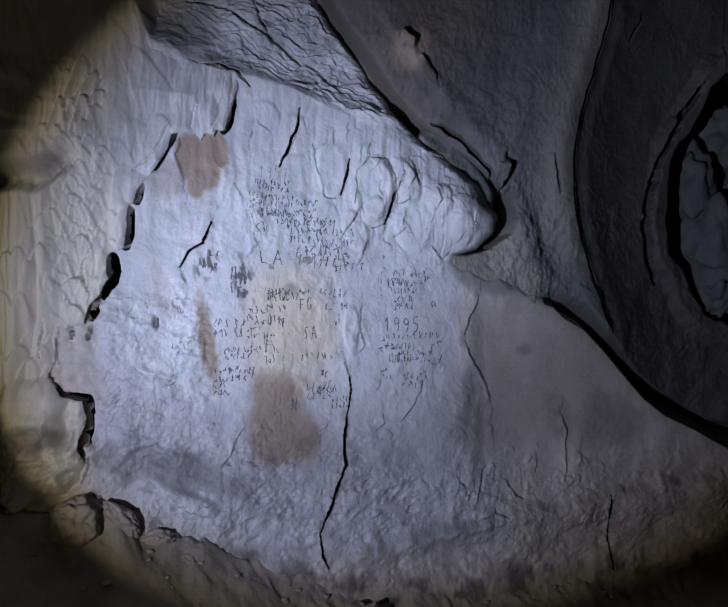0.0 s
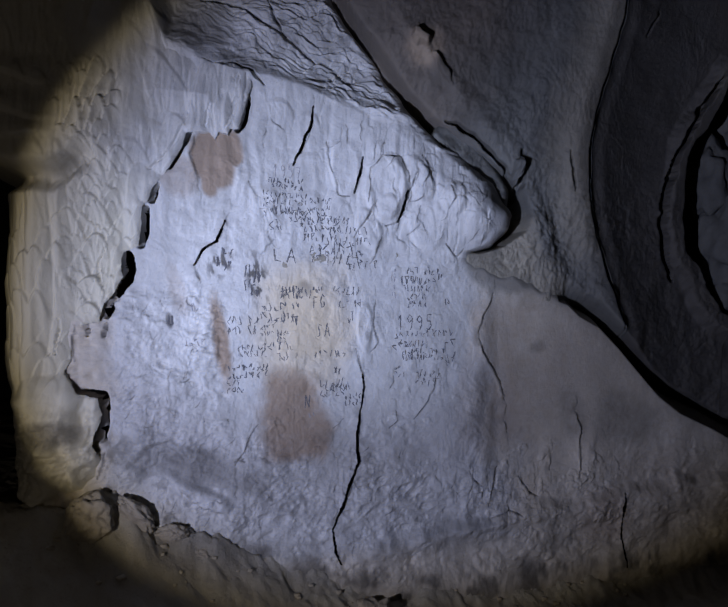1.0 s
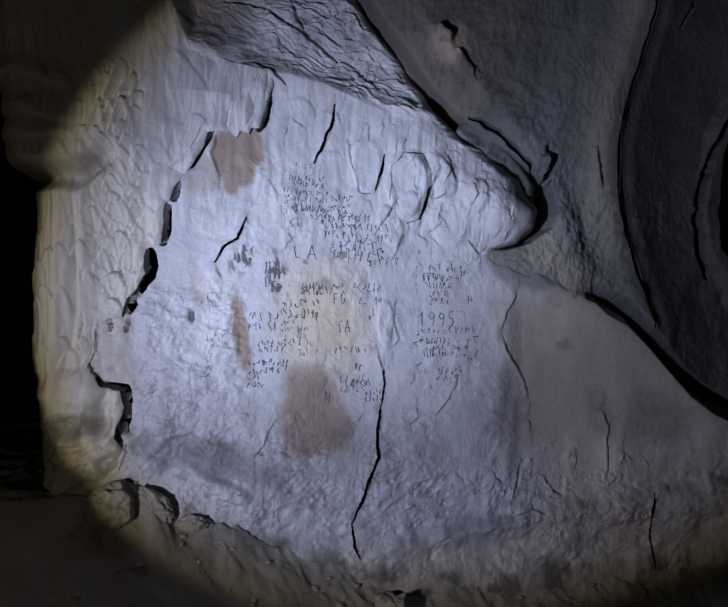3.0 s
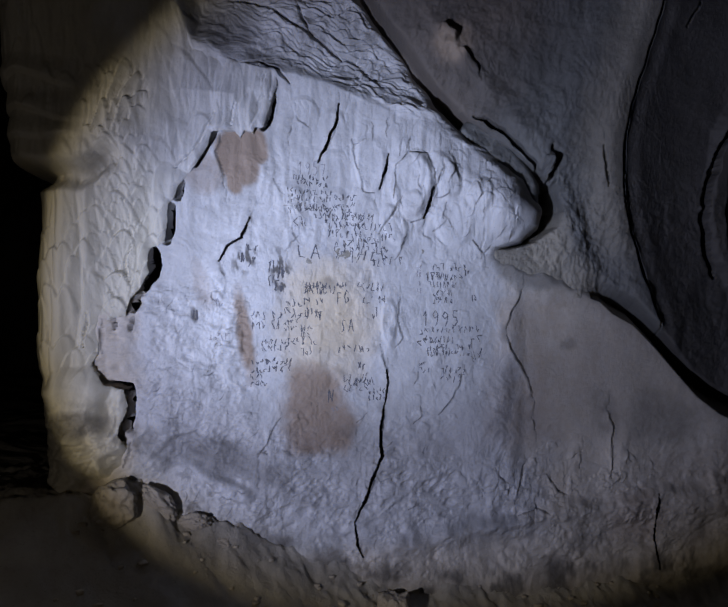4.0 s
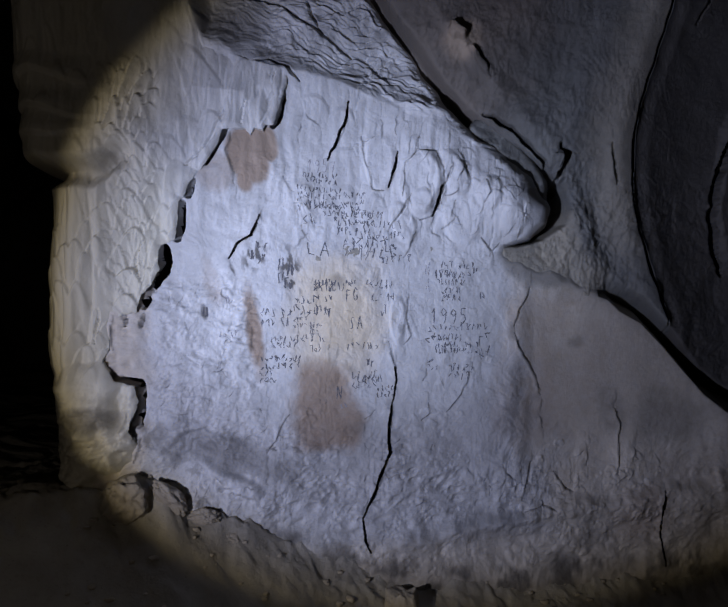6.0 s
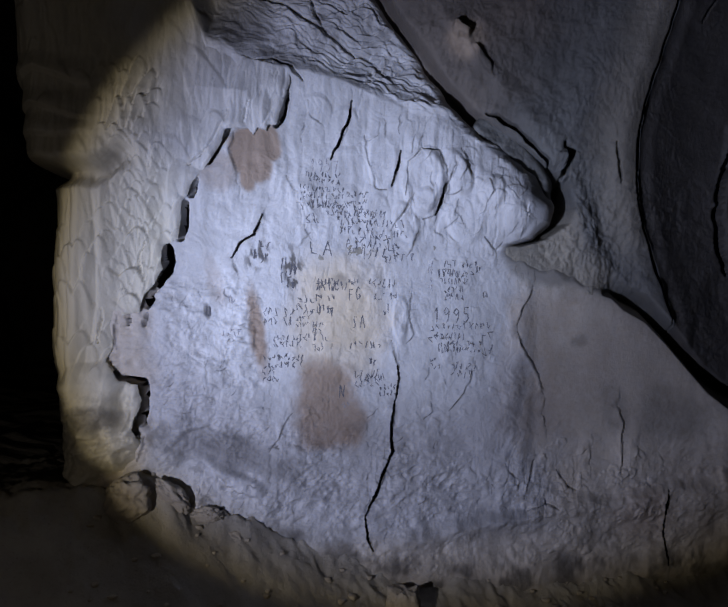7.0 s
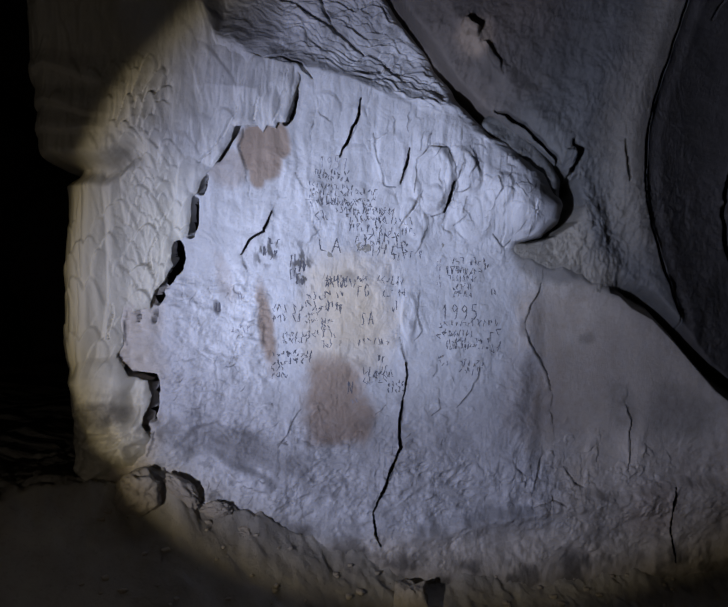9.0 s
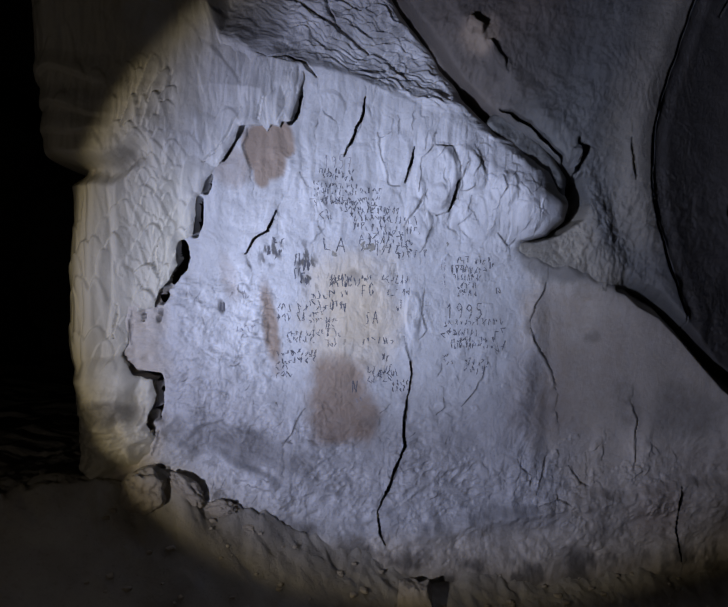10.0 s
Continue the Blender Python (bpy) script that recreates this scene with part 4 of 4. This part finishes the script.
# ---- floor ----
def floor_form(x, y):
    foot = foot_line(x)
    gap = np.maximum(0, base(x, 0.4) - 0.02 - y)
    z = np.maximum(0.0, foot - 0.62 * np.minimum(gap, 0.35) - 0.25 * np.maximum(0, gap - 0.35))
    z = z + 0.03 * fbm(x * 2.6, y * 2.6, 4, 91) + (0.006 * fbm(x * 11, y * 11, 4, 93) + 0.003 * plates(fbm(x * 9, y * 9, 4, 94), 4)) * smooth(1.4, 0.4, gap)
    mound = 0.10 * np.exp(-((x + 0.86) / 0.13) ** 2 - ((y - 2.68) / 0.09) ** 2) + 0.045 * np.exp(-((x + 0.64) / 0.16) ** 2 - ((y - 2.81) / 0.07) ** 2)
    rubble = smooth(0.30, 0.02, gap) * (0.016 * plates(fbm(x * 7, y * 9, 4, 96), 4) + 0.010 * fbm(x * 16, y * 16, 3, 97) + 0.006 * fbm(x * 45, y * 45, 3, 92))
    return z + 0.03 * np.exp(-np.maximum(gap, 0) / 0.05) + mound * (1 + 0.5 * fbm(x * 9, y * 9, 4, 100)) + rubble


fx, fy = np.meshgrid(np.concatenate([np.arange(-3.6, -1.5, 0.1), np.arange(-1.5, 1.6, 0.009), np.arange(1.6, 2.2, 0.02), np.arange(2.2, 4.2, 0.1)]),
                     np.concatenate([np.arange(-3.2, 1.8, 0.1), np.arange(1.8, 2.3, 0.02), np.arange(2.3, 3.6, 0.009), np.arange(3.6, 4.6, 0.02), np.arange(4.6, 6.6, 0.1)]))
fz = floor_form(fx, fy)
floor = new("floor", mesh_of("floor", np.stack([fx, fy, fz], -1).reshape(-1, 3), grid_faces(*fx.shape), EARTH))
tagged(floor, "dusty brown cave floor rising to the wall", "cave floor", kind="structure")


# ---- closing walls and roof of the chamber ----
def shell(name, origin, u, v, n, nu, nv, label, category):
    a, b = np.meshgrid(np.linspace(0, 1, nu), np.linspace(0, 1, nv))
    o, u, v, n = (np.array(q, float) for q in (origin, u, v, n))
    push = 0.35 * fbm(a * 5, b * 4, 5, len(name))
    co = o + a[..., None] * u + b[..., None] * v + push[..., None] * n
    ob = new(name, mesh_of(name, co.reshape(-1, 3), grid_faces(nv, nu), DARK))
    return tagged(ob, label, category, kind="structure")


shell("wall_south", (-3.8, -3.0, -0.3), (8, 0, 0), (0, 0, 4), (0, 1, 0), 70, 40, "dark rough rock wall behind the chamber", "cave wall")
shell("wall_west", (-3.4, -3.4, -0.3), (0, 10.2, 0), (0, 0, 4), (1, 0, 0), 80, 40, "dark rough rock wall beyond the curtain", "cave wall")
shell("wall_far", (-3.8, 6.5, -0.3), (8, 0, 0), (0, 0, 4), (0, -1, 0), 70, 40, "dark rough rock at the end of the cave", "cave wall")
shell("wall_passage", (3.6, -3.4, -0.3), (0, 10.2, 0), (0, 0, 4), (-1, 0, 0), 80, 40, "dark rough rock closing the chamber", "cave wall")
shell("ceiling", (-3.8, -3.4, 3.35), (8, 0, 0), (0, 10.2, 0), (0, 0, -1), 80, 90, "dark rough rock roof of the cave", "cave roof")


# ---- stones on the floor ----
def floor_z(x, y):
    return float(floor_form(np.array([[x]]), np.array([[y]]))[0, 0])


def chunk(name, size, seed, material, cut=0.55):
    """An angular broken stone: a cube clipped by chance planes, its faces roughened."""
    r = random.Random(seed)
    bm = bmesh.new()
    bmesh.ops.create_cube(bm, size=2)
    for i in range(9):
        n = Vector((r.uniform(-1, 1), r.uniform(-1, 1), r.uniform(-0.6, 1))).normalized()
        got = bmesh.ops.bisect_plane(bm, geom=bm.verts[:] + bm.edges[:] + bm.faces[:], plane_co=n * (cut + r.uniform(0.35, 0.6)), plane_no=n, clear_outer=True)
        rim = [e for e in got["geom_cut"] if isinstance(e, bmesh.types.BMEdge)]
        if rim:
            bmesh.ops.contextual_create(bm, geom=rim)
    bmesh.ops.triangulate(bm, faces=bm.faces[:])
    for i in range(4 if max(size) > 0.05 else 3 if max(size) > 0.03 else 1):
        bmesh.ops.subdivide_edges(bm, edges=bm.edges[:], cuts=1, use_grid_fill=True)
    bmesh.ops.smooth_vert(bm, verts=bm.verts[:], factor=0.5, use_axis_x=True, use_axis_y=True, use_axis_z=True)
    off = Vector((seed * 2.3, seed * 1.1, seed * 0.7))
    for v in bm.verts:
        v.co *= 1 + 0.12 * noise.fractal(v.co * 1.7 + off, 0.9, 2.0, 5)
        v.co = Vector((v.co.x * size[0], v.co.y * size[1], v.co.z * size[2]))
    me = bpy.data.meshes.new(name)
    bm.to_mesh(me)
    bm.free()
    me.polygons.foreach_set("use_smooth", np.ones(len(me.polygons), bool))
    me.materials.append(material)
    return new(name, me)


def floor_stone(x, y, size, material, seed, label, turn=0, sink=0.45, cut=0.55):
    ob = chunk("stone", size, seed, material, cut)
    ob.matrix_world = pose(x, y, floor_z(x, y) + size[2] * (0.9 - sink), 0, 0, turn)
    return tagged(ob, label, "stone", group="stones on the floor")


block = floor_stone(-0.005, 2.98, (0.062, 0.055, 0.11), STONE, 3, "buff blocky stone half sunk in the cave floor", turn=4, cut=0.75)
block.location.z = 0.13
for x, y, z, size, seed, tilt, turn, label in ((-0.915, 2.575, 0.655, (0.075, 0.06, 0.075), 6, 10, 20, "rough buff boulder at the foot of the curtain"),
                                               (-0.795, 2.675, 0.645, (0.080, 0.045, 0.034), 9, 42, 28, "sloping buff slab at the foot of the wall"),
                                               (-0.69, 2.74, 0.565, (0.055, 0.04, 0.028), 12, 8, 25, "flat pale stone at the foot of the wall"),
                                               (-0.60, 2.79, 0.480, (0.045, 0.035, 0.022), 19, 15, 10, "small pale stone at the foot of the wall")):
    ob = lump("stone", (x, y, z), size, STONE, seed=seed, rough=0.30, turn=(0, tilt, turn), detail=5)
    tagged(ob, label, "stone", group="stones on the floor")
rng = random.Random(5)
for i in range(130):
    x = rng.uniform(-1.0, 1.3)
    y = float(base(x, 0.4)) - rng.uniform(0.06, 0.5)
    r = rng.uniform(0.004, 0.013)
    floor_stone(x, y, (r * rng.uniform(1, 1.6), r, r * 0.6), STONE, 20 + i, "small pale limestone chip on the dusty floor", rng.uniform(0, 180), 0.55)

# ---- writing on the wall ----
LETTER_X, LETTER_Z = np.arange(-0.85, 0.42, 0.004), np.arange(0.80, 1.98, 0.004)
LETTER_Y = wall_form(*np.meshgrid(LETTER_X, LETTER_Z))


def wall_at(x, z):
    """Depth of the wall under the writing."""
    u, v = (x - LETTER_X[0]) / 0.004, (z - LETTER_Z[0]) / 0.004
    i, j = np.floor(u).astype(int), np.floor(v).astype(int)
    u, v = u - i, v - j
    low = LETTER_Y[j, i] * (1 - u) + LETTER_Y[j, i + 1] * u
    return low * (1 - v) + (LETTER_Y[j + 1, i] * (1 - u) + LETTER_Y[j + 1, i + 1] * u) * v


GLYPHS = {
    "1": [[(0.2, 0.7), (0.5, 1), (0.5, 0)]],
    "9": [[(0.75, 0.7), (0.4, 0.5), (0.15, 0.75), (0.45, 1), (0.75, 0.8), (0.7, 0.3), (0.5, 0)]],
    "5": [[(0.8, 1), (0.25, 1), (0.2, 0.6), (0.65, 0.55), (0.75, 0.25), (0.45, 0), (0.15, 0.1)]],
    "7": [[(0.1, 0.95), (0.8, 1), (0.45, 0)], [(0.35, 0.5), (0.75, 0.5)]],
    "F": [[(0.2, 0), (0.2, 1), (0.8, 0.95)], [(0.2, 0.5), (0.65, 0.55)]],
    "G": [[(0.85, 0.8), (0.5, 1), (0.15, 0.55), (0.4, 0.05), (0.8, 0.2), (0.8, 0.45), (0.55, 0.45)]],
    "S": [[(0.8, 0.95), (0.4, 1), (0.3, 0.7), (0.5, 0.45), (0.45, 0.1), (0.1, 0)]],
    "A": [[(0.1, 0), (0.5, 1), (0.85, 0)], [(0.25, 0.4), (0.75, 0.4)]],
    "N": [[(0.2, 0), (0.25, 1), (0.7, 0.05), (0.8, 1)]],
    "L": [[(0.2, 1), (0.3, 0.2), (0.8, 0.1)]],
}
inkrng = random.Random(11)


def scribble():
    """One bent bar, for writing past reading."""
    spots = [(u, v) for u in (0.1, 0.5, 0.95) for v in (0.05, 0.5, 1.0)]
    pts = [inkrng.choice(spots)]
    while len(pts) < inkrng.choice((3, 4, 4, 5)):
        u, v = inkrng.choice(spots)
        if 0.3 < math.hypot(u - pts[-1][0], v - pts[-1][1]) < 1.12:
            pts.append((u + inkrng.uniform(-0.1, 0.1), v + inkrng.uniform(-0.08, 0.08)))
    return [pts]


def stroke_mesh(name, strokes, half, material):
    """Strokes laid on the rock, each a low ridge of pigment with a triangular section."""
    co, faces = [], []
    for line in strokes:
        pts = []
        for (ax, az), (bx, bz) in zip(line, line[1:]):
            n = max(1, int(math.hypot(bx - ax, bz - az) / 0.005))
            pts += [(ax + (bx - ax) * i / n, az + (bz - az) * i / n) for i in range(n)]
        pts.append(line[-1])
        run = []
        for i, (px, pz) in enumerate(pts):
            qx, qz = pts[min(i + 1, len(pts) - 1)]
            ox, oz = pts[max(i - 1, 0)]
            tx, tz = qx - ox, qz - oz
            le = math.hypot(tx, tz) or 1.0
            w = half * inkrng.uniform(0.55, 1.25) * (0.6 if i in (0, len(pts) - 1) else 1)
            nx, nz = -tz / le * w, tx / le * w
            jx, jz = inkrng.uniform(-0.0008, 0.0008), inkrng.uniform(-0.0008, 0.0008)
            run.append([(px + nx + jx, pz + nz + jz, 0.002), (px + jx, pz + jz, -0.0035), (px - nx + jx, pz - nz + jz, 0.002)])
        k = len(co)
        for i in range(len(run)):
            co += run[i]
            if i:
                a = k + 3 * i
                faces += [(a - 3, a - 2, a + 1, a), (a - 2, a - 1, a + 2, a + 1)]
    co = np.array(co)
    y = wall_at(co[:, 0], co[:, 1]) + co[:, 2]
    return new(name, mesh_of(name, np.stack([co[:, 0], y, co[:, 1]], 1), faces, material))


def inscription(x, z, width, height, text="", half=0.0026, material=None, label=""):
    material = material or CHARCOAL
    thing = new("inscription")
    thing.location = (x, float(wall_at(np.array([x]), np.array([z]))[0]), z)
    tagged(thing, label or ("worn dark marks scratched in a row on pale rock"), "inscription", group="inscriptions on the wall")
    rows = 1 if text else 2 if height > 0.044 else 1
    tall = height / rows
    count = len(text) or max(2, round(width / (0.50 * tall)))
    step = width / count
    for row in range(rows):
        for i in range(count):
            shape = GLYPHS[text[i]] if text else scribble()
            lift, grow = (0.0, inkrng.uniform(0.85, 1.05)) if text else (inkrng.uniform(-0.08, 0.12), inkrng.uniform(0.75, 0.95))
            if not text and inkrng.random() < 0.08:
                continue
            strokes = [[(x + step * (i + 0.08 + 0.84 * u), z + tall * (row + lift + grow * v)) for u, v in line] for line in shape]
            ob = stroke_mesh("letter" if text else "mark", strokes, half, material)
            ob.parent = thing
            ob.matrix_parent_inverse = Matrix.Translation(thing.location).inverted()


inscription(-0.391, 1.809, 0.107, 0.053, text="1957", material=SCRATCH, label='faint year 1957 scratched in pale rock')
inscription(-0.401, 1.765, 0.121, 0.045, half=0.0033)
inscription(-0.393, 1.709, 0.127, 0.048)
inscription(-0.256, 1.693, 0.081, 0.051)
inscription(-0.419, 1.716, 0.020, 0.050)
inscription(-0.418, 1.661, 0.020, 0.052)
inscription(-0.377, 1.670, 0.117, 0.034)
inscription(-0.252, 1.658, 0.055, 0.038)
inscription(-0.292, 1.613, 0.147, 0.055)
inscription(-0.401, 1.612, 0.057, 0.043)
inscription(-0.394, 1.493, 0.098, 0.061, text="LA", half=0.0036, label='dotted letters LA pricked in pale rock')
inscription(-0.261, 1.480, 0.101, 0.097)
inscription(-0.151, 1.487, 0.054, 0.093, half=0.0036)
inscription(-0.086, 1.489, 0.031, 0.061, half=0.0034)
inscription(-0.285, 1.578, 0.136, 0.036)
inscription(-0.246, 1.386, 0.042, 0.022)
inscription(-0.245, 1.323, 0.050, 0.051, text="FG", half=0.0033, label='dark letters FG written on pale rock')
inscription(-0.178, 1.372, 0.113, 0.038)
inscription(-0.156, 1.323, 0.092, 0.037)
inscription(-0.115, 1.268, 0.024, 0.042)
inscription(-0.423, 1.274, 0.085, 0.078, half=0.0034)
inscription(-0.324, 1.256, 0.032, 0.096, half=0.0033)
inscription(-0.359, 1.358, 0.082, 0.049, half=0.0036)
inscription(-0.231, 1.215, 0.054, 0.050, text="SA", half=0.0033, label='dark letters SA written on pale rock')
inscription(-0.538, 1.230, 0.103, 0.071)
inscription(-0.427, 1.222, 0.048, 0.047)
inscription(-0.505, 1.148, 0.100, 0.047)
inscription(-0.534, 1.070, 0.135, 0.054, half=0.0033)
inscription(-0.536, 1.019, 0.058, 0.053)
inscription(-0.371, 1.127, 0.044, 0.035)
inscription(-0.373, 1.195, 0.048, 0.048)
inscription(0.055, 1.427, 0.017, 0.060, material=SCRATCH)
inscription(0.056, 1.362, 0.017, 0.056, material=SCRATCH)
inscription(0.098, 1.387, 0.118, 0.062)
inscription(0.118, 1.325, 0.081, 0.057)
inscription(0.247, 1.434, 0.018, 0.031, half=0.0036)
inscription(0.278, 1.331, 0.017, 0.033, half=0.0036)
inscription(0.073, 1.234, 0.157, 0.062, text="1995", half=0.0034, label='year 1995 pricked in dark dots on pale rock')
inscription(0.065, 1.188, 0.062, 0.043)
inscription(0.055, 1.150, 0.073, 0.042, half=0.0036)
inscription(0.098, 1.112, 0.174, 0.047, half=0.0033)
inscription(0.272, 1.095, 0.052, 0.096)
inscription(0.068, 1.049, 0.054, 0.055)
inscription(0.151, 1.003, 0.104, 0.068)
inscription(-0.278, 0.946, 0.032, 0.056, text="N", half=0.0033, label='bold dark letter N on the brown stain')
inscription(-0.268, 0.909, 0.037, 0.025, material=SCRATCH)
inscription(-0.172, 1.068, 0.051, 0.032, half=0.0036)
inscription(-0.217, 0.985, 0.093, 0.070)
inscription(-0.125, 0.944, 0.064, 0.053, half=0.0034)
inscription(-0.560, 1.459, 0.046, 0.084, half=0.004)
inscription(-0.584, 1.476, 0.030, 0.044, half=0.004)
inscription(-0.457, 1.371, 0.031, 0.092, half=0.005)
inscription(-0.481, 1.391, 0.022, 0.096, half=0.004)
inscription(-0.665, 1.312, 0.037, 0.034, material=SCRATCH)
inscription(-0.723, 1.267, 0.015, 0.037, half=0.005)
inscription(-0.670, 1.193, 0.068, 0.025, material=SCRATCH)
inscription(-0.40, 1.675, 0.20, 0.034)
inscription(-0.33, 1.645, 0.22, 0.032)
inscription(-0.24, 1.605, 0.20, 0.036)
inscription(-0.20, 1.565, 0.18, 0.034)
inscription(-0.22, 1.515, 0.16, 0.040)
inscription(-0.12, 1.470, 0.12, 0.036)
inscription(0.11, 1.455, 0.14, 0.034)
inscription(0.09, 1.415, 0.15, 0.036)
inscription(0.13, 1.205, 0.18, 0.032)
inscription(0.07, 1.165, 0.14, 0.034)
inscription(-0.47, 1.265, 0.17, 0.040)
inscription(-0.46, 1.165, 0.15, 0.036)
inscription(-0.24, 1.135, 0.12, 0.034)
inscription(-0.20, 1.005, 0.10, 0.032)
inscription(-0.36, 1.360, 0.14, 0.040)
